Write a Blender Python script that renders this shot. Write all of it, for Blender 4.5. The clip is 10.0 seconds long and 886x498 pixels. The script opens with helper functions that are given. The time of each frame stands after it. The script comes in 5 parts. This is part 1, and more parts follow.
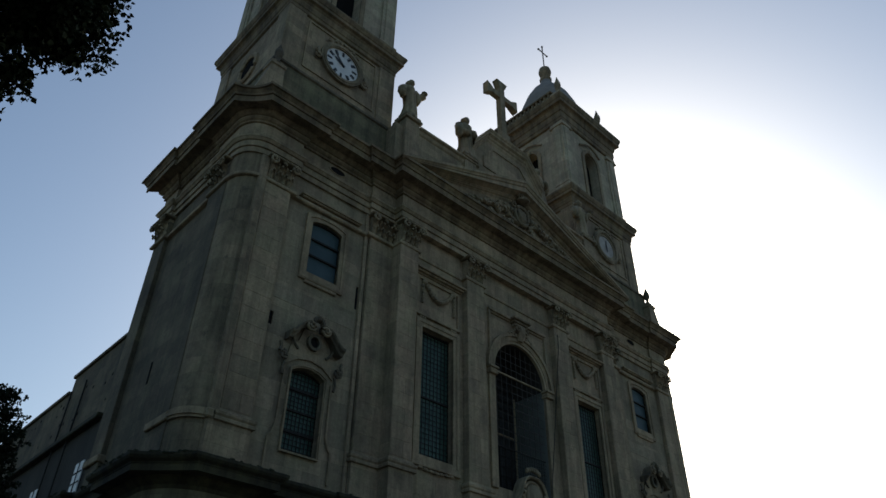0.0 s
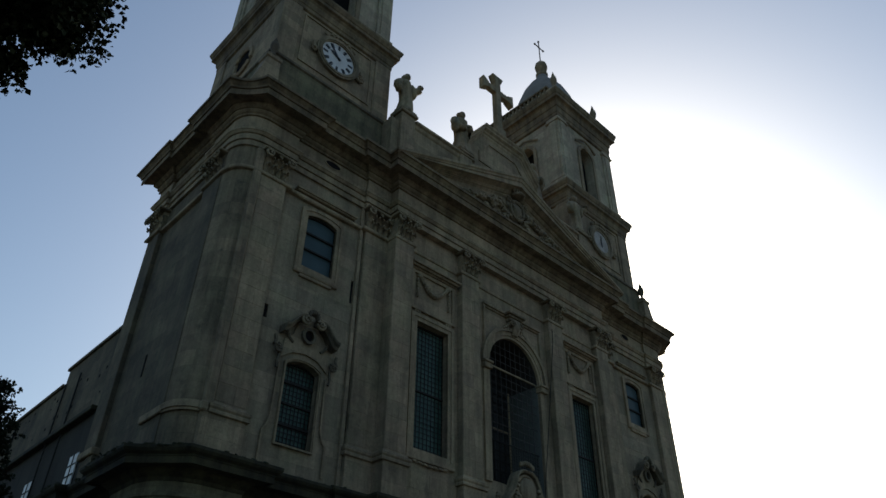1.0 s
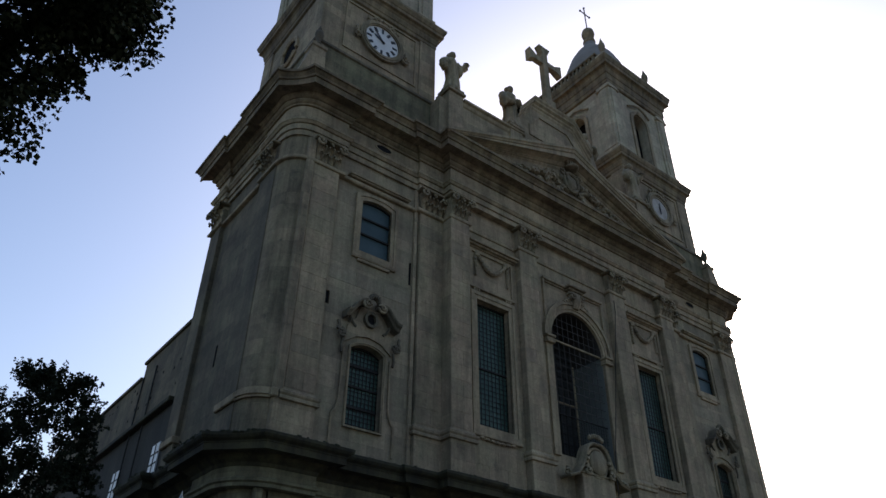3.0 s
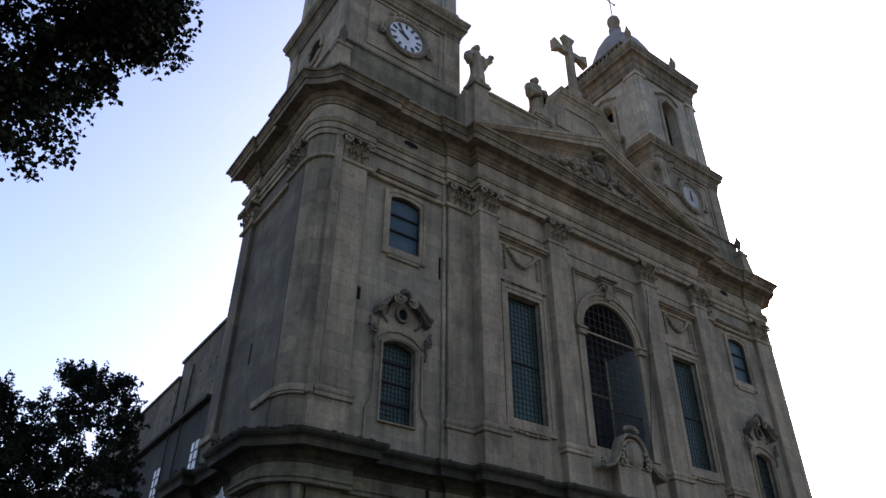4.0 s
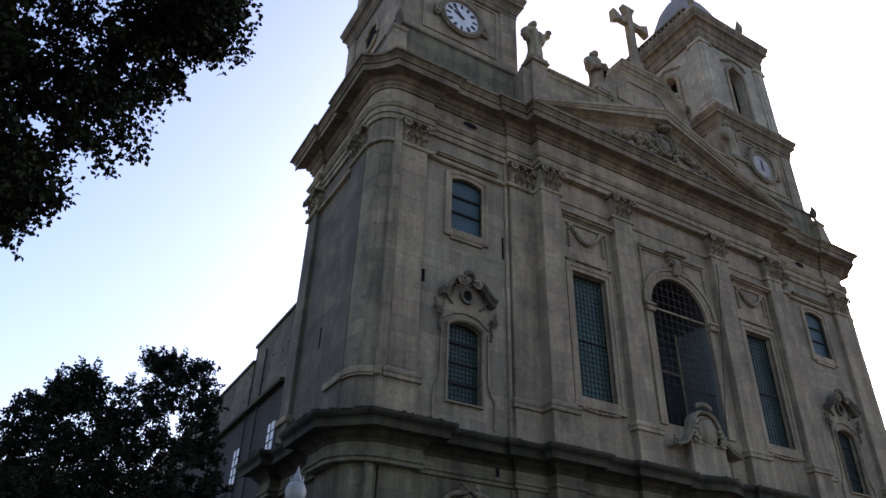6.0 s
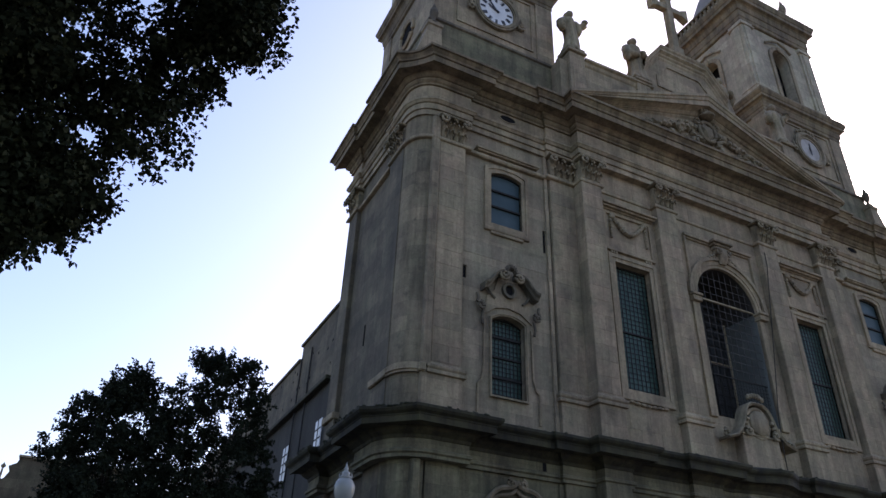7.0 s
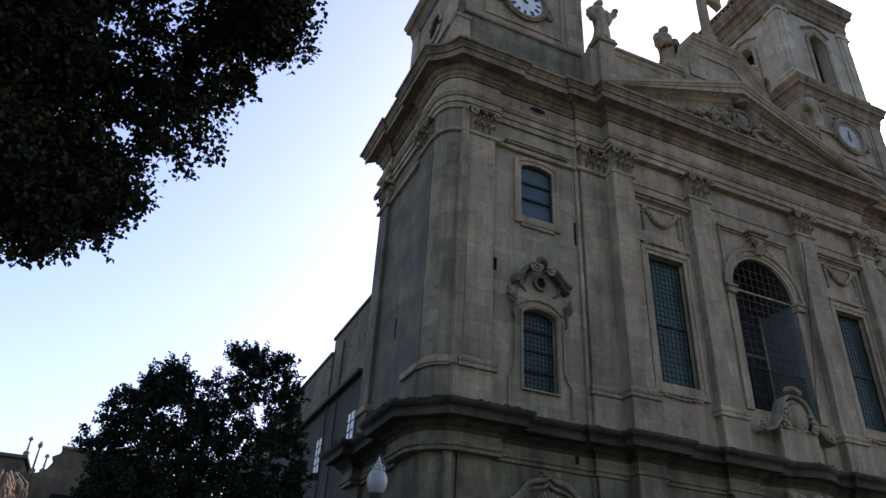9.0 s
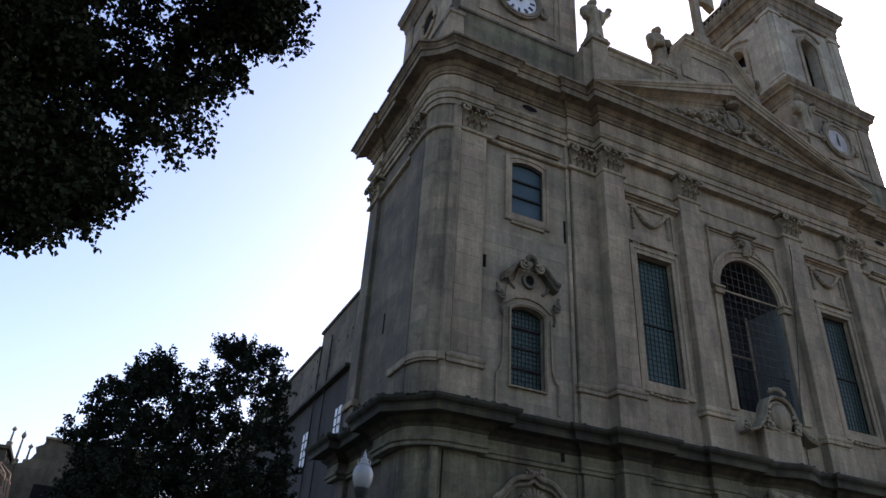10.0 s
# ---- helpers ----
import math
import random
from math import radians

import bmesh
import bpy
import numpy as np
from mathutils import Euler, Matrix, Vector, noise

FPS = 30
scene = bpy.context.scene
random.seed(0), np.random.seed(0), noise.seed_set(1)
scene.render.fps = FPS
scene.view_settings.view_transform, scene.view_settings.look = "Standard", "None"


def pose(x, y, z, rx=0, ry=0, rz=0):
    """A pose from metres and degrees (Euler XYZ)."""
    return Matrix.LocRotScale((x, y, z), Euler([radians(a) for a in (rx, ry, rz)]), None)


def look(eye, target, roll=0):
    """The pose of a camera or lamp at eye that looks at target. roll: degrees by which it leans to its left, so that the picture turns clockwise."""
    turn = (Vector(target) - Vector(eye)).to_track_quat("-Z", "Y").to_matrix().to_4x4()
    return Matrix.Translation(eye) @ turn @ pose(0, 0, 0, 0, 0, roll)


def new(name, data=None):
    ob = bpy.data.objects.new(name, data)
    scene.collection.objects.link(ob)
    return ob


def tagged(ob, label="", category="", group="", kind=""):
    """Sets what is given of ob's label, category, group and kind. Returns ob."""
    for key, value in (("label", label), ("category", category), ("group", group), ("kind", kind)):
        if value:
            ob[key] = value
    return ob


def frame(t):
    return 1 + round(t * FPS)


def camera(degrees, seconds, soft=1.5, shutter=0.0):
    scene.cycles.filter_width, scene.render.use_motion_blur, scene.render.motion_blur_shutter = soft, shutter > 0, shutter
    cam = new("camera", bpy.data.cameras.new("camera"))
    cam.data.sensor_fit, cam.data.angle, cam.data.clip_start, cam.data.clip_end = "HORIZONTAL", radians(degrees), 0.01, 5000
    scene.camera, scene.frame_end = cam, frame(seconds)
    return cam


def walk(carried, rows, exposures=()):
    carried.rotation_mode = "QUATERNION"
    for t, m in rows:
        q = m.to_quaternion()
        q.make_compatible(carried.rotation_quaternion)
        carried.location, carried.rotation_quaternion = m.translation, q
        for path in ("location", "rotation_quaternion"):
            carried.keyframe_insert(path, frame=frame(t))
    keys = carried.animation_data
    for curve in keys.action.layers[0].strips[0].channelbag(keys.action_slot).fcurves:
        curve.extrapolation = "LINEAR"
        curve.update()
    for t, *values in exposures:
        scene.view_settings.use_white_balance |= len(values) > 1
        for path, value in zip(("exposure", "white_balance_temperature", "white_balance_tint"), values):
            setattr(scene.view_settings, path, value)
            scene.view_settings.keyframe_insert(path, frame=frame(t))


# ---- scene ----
cam = camera(63.9, 10.0)
PATH = [
    (0, (-21.935, -18.823, 1.6), (-20.8262, -17.6415, 2.7726), 0.69),
    (0.5, (-21.963, -18.815, 1.578), (-20.8377, -17.6394, 2.7405), 0.66),
    (1, (-21.937, -18.846, 1.57), (-20.813, -17.6671, 2.7306), 0.70),
    (1.5, (-21.946, -18.862, 1.56), (-20.8246, -17.6513, 2.6893), 0.15),
    (2, (-21.919, -18.853, 1.567), (-20.8253, -17.6048, 2.683), 0.19),
    (2.5, (-21.921, -18.818, 1.589), (-20.8597, -17.5398, 2.7033), 0.31),
    (4, (-21.937, -18.826, 1.569), (-20.9684, -17.4619, 2.6648), 0.51),
    (4.5, (-21.951, -18.849, 1.544), (-21.008, -17.4595, 2.6304), 0.61),
    (5, (-21.956, -18.842, 1.543), (-21.0419, -17.4198, 2.6116), 1.08),
    (5.5, (-21.961, -18.861, 1.545), (-21.08, -17.4081, 2.6007), 1.48),
    (7, (-21.969, -18.864, 1.562), (-21.2286, -17.3193, 2.5944), 2.28),
    (7.5, (-21.944, -18.847, 1.555), (-21.2448, -17.2762, 2.5776), 2.33),
    (8, (-21.97, -18.859, 1.566), (-21.3063, -17.2673, 2.5788), 2.71),
    (8.5, (-21.971, -18.858, 1.581), (-21.3188, -17.2595, 2.5909), 3.09),
    (9, (-21.961, -18.852, 1.569), (-21.2927, -17.2617, 2.581), 3.22),
    (9.5, (-21.961, -18.864, 1.561), (-21.2715, -17.2811, 2.5704), 3.39),
    (10, (-21.96, -18.86, 1.563), (-21.2628, -17.2769, 2.5675), 3.73),
]
walk(cam, [(t, look(eye, target, roll)) for t, eye, target, roll in PATH],
     [(0.0, -0.3, 6200, 5), (1.2, -0.32, 6200, 5), (2.7, 0.1, 6250, 12), (3.8, 0.82, 6250, 27), (5.0, 1.02, 6300, 28), (10.0, 1.02, 6300, 28)])

# ---- daylight: late sun behind the church, hazy bright sky ----
SUN_YAW, SUN_UP = radians(-58), radians(27)
world = bpy.data.worlds.new("sky")
scene.world = world
world.use_nodes = True
wn = world.node_tree.nodes
wl = world.node_tree.links
sky = wn.new("ShaderNodeTexSky")
sky.sky_type = "NISHITA"
sky.sun_disc = False
sky.sun_elevation = SUN_UP
sky.sun_rotation = -SUN_YAW
sky.air_density, sky.dust_density, sky.ozone_density = 1.2, 2.4, 2.2
wn["Background"].inputs["Strength"].default_value = 0.15
wl.new(sky.outputs["Color"], wn["Background"].inputs["Color"])
sun = new("sun", bpy.data.lights.new("sun", "SUN"))
sun.data.energy, sun.data.angle, sun.data.color = 2.5, radians(0.6), (1.0, 0.93, 0.82)
sun_dir = Vector((-math.sin(SUN_YAW) * math.cos(SUN_UP), math.cos(SUN_YAW) * math.cos(SUN_UP), math.sin(SUN_UP)))
sun.matrix_world = look(sun_dir * 200, (0, 0, 0))


# ---- materials ----
def material(name, rough=0.85, metal=0.0):
    m = bpy.data.materials.new(name)
    m.use_nodes = True
    nt = m.node_tree
    b = nt.nodes["Principled BSDF"]
    b.inputs["Roughness"].default_value = rough
    b.inputs["Metallic"].default_value = metal
    return m, nt, b


def n_add(nt, kind, **values):
    n = nt.nodes.new(kind)
    for k, v in values.items():
        n.inputs[k.replace("_", " ")].default_value = v
    return n


def ramp(nt, src, stops):
    r = nt.nodes.new("ShaderNodeValToRGB")
    e = r.color_ramp.elements
    while len(e) < len(stops):
        e.new(0.5)
    for el, (p, c) in zip(e, stops):
        el.position, el.color = p, (*c, 1)
    nt.links.new(src, r.inputs["Fac"])
    return r.outputs["Color"]


def mix(nt, kind, fac, a, b):
    m = nt.nodes.new("ShaderNodeMix")
    m.data_type, m.blend_type = "RGBA", kind
    for sock, v in ((m.inputs["Factor"], fac), (m.inputs["A"], a), (m.inputs["B"], b)):
        if isinstance(v, (int, float)):
            sock.default_value = v
        elif isinstance(v, tuple):
            sock.default_value = (*v, 1)
        else:
            nt.links.new(v, sock)
    return m.outputs["Result"]


def math_node(nt, op, a, b=0.0):
    m = nt.nodes.new("ShaderNodeMath")
    m.operation = op
    for sock, v in zip(m.inputs, (a, b)):
        if isinstance(v, (int, float)):
            sock.default_value = v
        else:
            nt.links.new(v, sock)
    return m.outputs[0]


def position(nt, scale=(1, 1, 1)):
    g = nt.nodes.new("ShaderNodeNewGeometry")
    mp = nt.nodes.new("ShaderNodeMapping")
    mp.inputs["Scale"].default_value = scale
    nt.links.new(g.outputs["Position"], mp.inputs["Vector"])
    return mp.outputs["Vector"]


def noise_tex(nt, vec, scale, detail=6.0, rough=0.6):
    n = n_add(nt, "ShaderNodeTexNoise", Scale=scale, Detail=detail, Roughness=rough)
    nt.links.new(vec, n.inputs["Vector"])
    return n.outputs["Fac"]


def stone(name, light, dark, blocks=True, soot=0.35, lichen=(0.035, 0.034, 0.026), bump=0.35, run=1.0, vary=0.0):
    """Weathered granite: block joints, grain, run-down streaks and patches of black lichen."""
    m, nt, b = material(name, 0.9)
    pos = position(nt)
    grain = noise_tex(nt, pos, 14.0, 4.0, 0.7)
    cloud = noise_tex(nt, pos, 0.55, 5.0, 0.6)
    col = ramp(nt, cloud, [(0.26, dark), (0.66, light)])
    col = mix(nt, "OVERLAY", 0.35, col, ramp(nt, grain, [(0.25, (0.25, 0.25, 0.25)), (0.75, (0.72, 0.71, 0.69))]))
    height = grain
    if vary:
        info = nt.nodes.new("ShaderNodeObjectInfo")
        col = mix(nt, "MULTIPLY", 1.0, col, ramp(nt, info.outputs["Random"], [(0.0, (1 - vary, 1 - vary, 1 - vary * 0.95)), (0.55, (1.0, 0.98, 0.95)), (1.0, (1 + vary * 0.35, 1 + vary * 0.3, 1 + vary * 0.25))]))
    if blocks:
        g = nt.nodes.new("ShaderNodeNewGeometry")
        xyz = nt.nodes.new("ShaderNodeSeparateXYZ")
        nt.links.new(g.outputs["Position"], xyz.inputs[0])
        nrm = nt.nodes.new("ShaderNodeSeparateXYZ")
        nt.links.new(g.outputs["True Normal"], nrm.inputs[0])
        side = math_node(nt, "GREATER_THAN", math_node(nt, "ABSOLUTE", nrm.outputs["X"]), 0.7)
        u = nt.nodes.new("ShaderNodeMix")
        nt.links.new(side, u.inputs["Factor"])
        nt.links.new(xyz.outputs["X"], u.inputs["A"])
        nt.links.new(xyz.outputs["Y"], u.inputs["B"])
        uv = nt.nodes.new("ShaderNodeCombineXYZ")
        nt.links.new(u.outputs["Result"], uv.inputs["X"])
        nt.links.new(xyz.outputs["Z"], uv.inputs["Y"])
        br = n_add(nt, "ShaderNodeTexBrick", Scale=1.0, Mortar_Size=0.007, Mortar_Smooth=0.3, Bias=0.0, Brick_Width=1.35, Row_Height=0.52,
                   Color1=(0.3, 0.3, 0.3, 1), Color2=(0.7, 0.69, 0.66, 1), Mortar=(0.22, 0.21, 0.2, 1))
        nt.links.new(uv.outputs[0], br.inputs["Vector"])
        col = mix(nt, "OVERLAY", 0.46, col, br.outputs["Color"])
        height = math_node(nt, "SUBTRACT", grain, math_node(nt, "MULTIPLY", br.outputs["Fac"], 1.2))
    tone = noise_tex(nt, pos, 0.9, 4.0, 0.7)
    col = mix(nt, "MULTIPLY", 1.0, col, ramp(nt, tone, [(0.36, (0.94, 0.98, 0.92)), (0.64, (1.02, 0.96, 0.96))]))
    pits = noise_tex(nt, pos, 4.5, 9.0, 0.75)
    col = mix(nt, "OVERLAY", 0.45, col, ramp(nt, pits, [(0.33, (0.28, 0.27, 0.26)), (0.66, (0.68, 0.67, 0.66))]))
    streak = noise_tex(nt, position(nt, (1.6, 1.6, 0.16)), 1.3, 7.0, 0.68)
    col = mix(nt, "MULTIPLY", soot * run, col, ramp(nt, streak, [(0.38, (0.35, 0.34, 0.33)), (0.58, (1, 1, 1))]))
    drip = noise_tex(nt, position(nt, (6.0, 6.0, 0.22)), 1.0, 5.0, 0.62)
    col = mix(nt, "MULTIPLY", 0.16 * run, col, ramp(nt, drip, [(0.42, (0.5, 0.49, 0.46)), (0.55, (1, 1, 1))]))
    spots = noise_tex(nt, pos, 1.7, 8.0, 0.72)
    fac = math_node(nt, "MULTIPLY", ramp(nt, spots, [(0.58, (0, 0, 0)), (0.72, (1, 1, 1))]), soot)
    col = mix(nt, "MIX", fac, col, lichen)
    nt.links.new(col, b.inputs["Base Color"])
    bp = n_add(nt, "ShaderNodeBump", Strength=bump, Distance=0.03)
    nt.links.new(height, bp.inputs["Height"])
    nt.links.new(bp.outputs[0], b.inputs["Normal"])
    return m


def plain(name, c1, c2, rough, scale=3.0, metal=0.0, bump=0.0):
    m, nt, b = material(name, rough, metal)
    f = noise_tex(nt, position(nt), scale)
    nt.links.new(ramp(nt, f, [(0.3, c1), (0.7, c2)]), b.inputs["Base Color"])
    if bump:
        bp = n_add(nt, "ShaderNodeBump", Strength=bump, Distance=0.02)
        nt.links.new(f, bp.inputs["Height"])
        nt.links.new(bp.outputs[0], b.inputs["Normal"])
    return m


def leaf_material(name, c1, c2):
    m, nt, b = material(name, 0.75)
    b.inputs["Specular IOR Level"].default_value = 0.1
    g = nt.nodes.new("ShaderNodeNewGeometry")
    nt.links.new(ramp(nt, g.outputs["Random Per Island"], [(0.0, c1), (1.0, c2)]), b.inputs["Base Color"])
    return m


WALL = stone("granite_wall", (0.356, 0.290, 0.188), (0.183, 0.150, 0.099), True, 0.5)
TRIM = stone("granite_moulding", (0.371, 0.302, 0.190), (0.177, 0.145, 0.092), False, 0.6)
BAY = stone("pale_bay_ashlar", (0.305, 0.258, 0.173), (0.186, 0.161, 0.107), True, 0.4)
# belfry granite, lightened in its colour for the glare round the towers
GLARE_PALE = stone("glare_lightened_granite", (0.438, 0.394, 0.289), (0.296, 0.264, 0.195), True, 0.3)
ASHLAR = stone("granite_facing_block", (0.359, 0.293, 0.190), (0.184, 0.152, 0.100), False, 0.5, vary=0.17)
PALE_ASHLAR = stone("pale_facing_block", (0.296, 0.258, 0.178), (0.181, 0.161, 0.110), False, 0.4, vary=0.17)
# the wall granite's tones at about four fifths, with stronger streaks
CORNER = stone("darker_corner_ashlar", (0.285, 0.238, 0.15), (0.146, 0.123, 0.079), True, 0.7)
CORNICE = stone("brown_stained_granite", (0.266, 0.210, 0.123), (0.107, 0.083, 0.051), False, 0.75)
LOWER = stone("darker_streaked_granite", (0.1980, 0.1820, 0.1053), (0.0784, 0.0720, 0.0432), True, 0.7)
DARKENED = stone("darkened_granite", (0.179, 0.154, 0.102), (0.072, 0.062, 0.044), False, 0.8, bump=0.6)
WORN = plain("worn_pale_dial", (0.24, 0.22, 0.19), (0.38, 0.36, 0.32), 0.7, 2.5)
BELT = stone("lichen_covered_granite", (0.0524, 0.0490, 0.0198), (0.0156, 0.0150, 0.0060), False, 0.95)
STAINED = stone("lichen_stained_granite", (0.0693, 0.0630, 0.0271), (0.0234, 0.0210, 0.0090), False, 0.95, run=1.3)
# near-black so that the colour carries the shade inside the vault
VAULT_SHADE = stone("shaded_vault_stone", (0.055, 0.048, 0.040), (0.024, 0.021, 0.018), False, 0.6)
CARVED = stone("carved_granite", (0.334, 0.280, 0.179), (0.152, 0.127, 0.081), False, 0.65, bump=0.6)
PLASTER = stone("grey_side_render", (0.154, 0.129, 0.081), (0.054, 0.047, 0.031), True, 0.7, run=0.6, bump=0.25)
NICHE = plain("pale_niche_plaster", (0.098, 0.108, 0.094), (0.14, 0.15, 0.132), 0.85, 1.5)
DARK_RENDER = stone("dark_grey_render", (0.036, 0.034, 0.025), (0.018, 0.017, 0.0125), False, 0.5, bump=0.2)
GLASS = plain("window_glass", (0.036, 0.068, 0.056), (0.07, 0.118, 0.094), 0.22, 0.8)
BOARD = plain("blue_grey_pane", (0.03, 0.054, 0.06), (0.05, 0.08, 0.086), 0.55, 1.2)
for m_dull, level in ((BOARD, 0.25), (GLASS, 0.25)):
    m_dull.node_tree.nodes["Principled BSDF"].inputs["Specular IOR Level"].default_value = level
OLDGLASS = plain("dark_old_glass", (0.008, 0.009, 0.009), (0.02, 0.022, 0.021), 0.55, 2.5)
GRILLE = plain("rusty_grille", (0.03, 0.027, 0.023), (0.06, 0.054, 0.046), 0.8, 9.0)
IRON = plain("dark_iron", (0.014, 0.014, 0.012), (0.032, 0.031, 0.027), 0.75, 9.0)
IRON.node_tree.nodes["Principled BSDF"].inputs["Specular IOR Level"].default_value = 0.2
DARK = plain("dark_interior", (0.012, 0.012, 0.013), (0.02, 0.019, 0.018), 0.95, 2.0)
DARK.node_tree.nodes["Principled BSDF"].inputs["Specular IOR Level"].default_value = 0.03
WHITE = plain("white_enamel", (0.5, 0.5, 0.48), (0.66, 0.66, 0.63), 0.4, 2.0)
BLACK = plain("black_paint", (0.008, 0.008, 0.009), (0.016, 0.015, 0.015), 0.5, 6.0)
SLATE = plain("dome_rendering", (0.17, 0.152, 0.13), (0.25, 0.225, 0.195), 0.9, 1.3, bump=0.2)
ROOFTILE = plain("clay_roof", (0.2, 0.1, 0.06), (0.3, 0.15, 0.09), 0.85, 4.0, bump=0.3)
PAVING = stone("granite_paving", (0.14, 0.135, 0.125), (0.09, 0.087, 0.08), False, 0.3)
MILK = plain("milk_glass_globe", (0.239, 0.257, 0.239), (0.286, 0.301, 0.281), 0.25, 2.0)
BARK = plain("bark", (0.025, 0.02, 0.015), (0.055, 0.045, 0.034), 0.95, 9.0, bump=0.6)
MOSS = plain("dark_moss", (0.014, 0.015, 0.008), (0.04, 0.042, 0.02), 1.0, 14.0, bump=0.8)
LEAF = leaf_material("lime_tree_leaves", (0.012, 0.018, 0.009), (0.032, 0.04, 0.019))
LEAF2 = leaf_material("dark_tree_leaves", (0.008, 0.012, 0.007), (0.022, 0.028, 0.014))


# ---- mesh helpers ----
def part(name, bm, mat, parent=None, label="", smooth=False):
    """Links a bmesh as one mesh object."""
    bmesh.ops.recalc_face_normals(bm, faces=bm.faces)
    me = bpy.data.meshes.new(name)
    bm.to_mesh(me)
    bm.free()
    if smooth:
        me.polygons.foreach_set("use_smooth", [True] * len(me.polygons))
    me.materials.append(mat)
    ob = new(name, me)
    if parent is not None:
        ob.parent = parent
    if label:
        tagged(ob, label)
    return ob


def thing(name, label, category, at=(0, 0, 0), group="", kind=""):
    e = new(name)
    e.matrix_world = pose(*at)
    return tagged(e, label, category, group, kind)


def box(bm, x0, x1, y0, y1, z0, z1, bev=0.0, m=None):
    r = bmesh.ops.create_cube(bm, size=1.0)
    vs = r["verts"]
    bmesh.ops.scale(bm, vec=(x1 - x0, y1 - y0, z1 - z0), verts=vs)
    bmesh.ops.translate(bm, vec=((x0 + x1) / 2, (y0 + y1) / 2, (z0 + z1) / 2), verts=vs)
    if bev:
        es = list({e for v in vs for e in v.link_edges})
        r = bmesh.ops.bevel(bm, geom=es, offset=bev, segments=1, affect="EDGES", profile=0.5)
        vs = [v for v in r["verts"]] or vs
    if m is not None:
        bmesh.ops.transform(bm, matrix=m, verts=list({v for v in vs}))
    return vs


def one_box(name, x0, x1, y0, y1, z0, z1, mat, parent, bev=0.02, label=""):
    bm = bmesh.new()
    box(bm, x0, x1, y0, y1, z0, z1, bev)
    return part(name, bm, mat, parent, label)


def loft(bm, rings, closed=False, cap=True):
    """Faces between rings of equally many points; closed: each ring is a loop."""
    vs = [[bm.verts.new(p) for p in ring] for ring in rings]
    n = len(vs[0])
    for a, b in zip(vs, vs[1:]):
        for i in range(n if closed else n - 1):
            j = (i + 1) % n
            bm.faces.new((a[i], a[j], b[j], b[i]))
    if cap and closed:
        bm.faces.new(vs[0])
        bm.faces.new(vs[-1][::-1])
    return vs


def lathe(bm, prof, cx, cy, cz=0.0, n=16, sx=1.0, sy=1.0):
    """Turned body: profile of (radius, z)."""
    rings = [[(cx + r * sx * math.cos(2 * math.pi * i / n), cy + r * sy * math.sin(2 * math.pi * i / n), cz + z) for i in range(n)] for r, z in prof]
    return loft(bm, rings, True)


def square_stack(bm, prof, cx, cy):
    """Square mouldings: profile of (half width, z) round a centre."""
    rings = [[(cx - h, cy - h, z), (cx + h, cy - h, z), (cx + h, cy + h, z), (cx - h, cy + h, z)] for h, z in prof]
    return loft(bm, rings, True)


def tube(bm, pts, r, n=6, r_end=None):
    """A bent rod through points."""
    pts = [Vector(p) for p in pts]
    rings = []
    for i, p in enumerate(pts):
        d = (pts[min(i + 1, len(pts) - 1)] - pts[max(i - 1, 0)]).normalized()
        a = d.orthogonal().normalized() if abs(d.z) > 0.9 else d.cross(Vector((0, 0, 1))).normalized()
        b = d.cross(a)
        rr = r if r_end is None else r + (r_end - r) * i / (len(pts) - 1)
        rings.append([p + rr * (math.cos(2 * math.pi * k / n) * a + math.sin(2 * math.pi * k / n) * b) for k in range(n)])
    return loft(bm, rings, True)


def blob(bm, c, r, seed=0, rough=0.25, sub=2):
    """An uneven carved lump."""
    v = bmesh.ops.create_icosphere(bm, subdivisions=sub, radius=1.0)["verts"]
    rx, ry, rz = r if isinstance(r, tuple) else (r, r, r)
    for q in v:
        k = 1 + rough * noise.noise(q.co * 2.1 + Vector((seed * 3.7, seed, 0)))
        q.co = Vector((c[0] + q.co.x * rx * k, c[1] + q.co.y * ry * k, c[2] + q.co.z * rz * k))


def scroll(bm, c, r, turn=1, turns=1.6, thick=0.07, depth=0.12, start=0.0):
    """A flat volute in the x-z plane."""
    pts = []
    for i in range(22):
        f = i / 21
        a = start + turn * f * turns * 2 * math.pi
        rr = r * (1 - 0.82 * f)
        pts.append((c[0] + rr * math.cos(a), c[1] - depth * f, c[2] + rr * math.sin(a)))
    tube(bm, pts, thick, 5, thick * 0.7)


def plate(bm, outer, holes, y0, y1):
    """A wall sheet in the x-z plane with openings, between two depths."""
    loops = []
    for loop in [outer] + holes:
        vs = [bm.verts.new((x, y0, z)) for x, z in loop]
        loops += [bm.edges.new((vs[i], vs[(i + 1) % len(vs)])) for i in range(len(vs))]
    f = bmesh.ops.triangle_fill(bm, use_beauty=True, use_dissolve=False, edges=loops)["geom"]
    faces = [g for g in f if isinstance(g, bmesh.types.BMFace)]
    ext = bmesh.ops.extrude_face_region(bm, geom=faces)["geom"]
    bmesh.ops.translate(bm, vec=(0, y1 - y0, 0), verts=[g for g in ext if isinstance(g, bmesh.types.BMVert)])


def rect(x0, x1, z0, z1):
    return [(x0, z0), (x1, z0), (x1, z1), (x0, z1)]


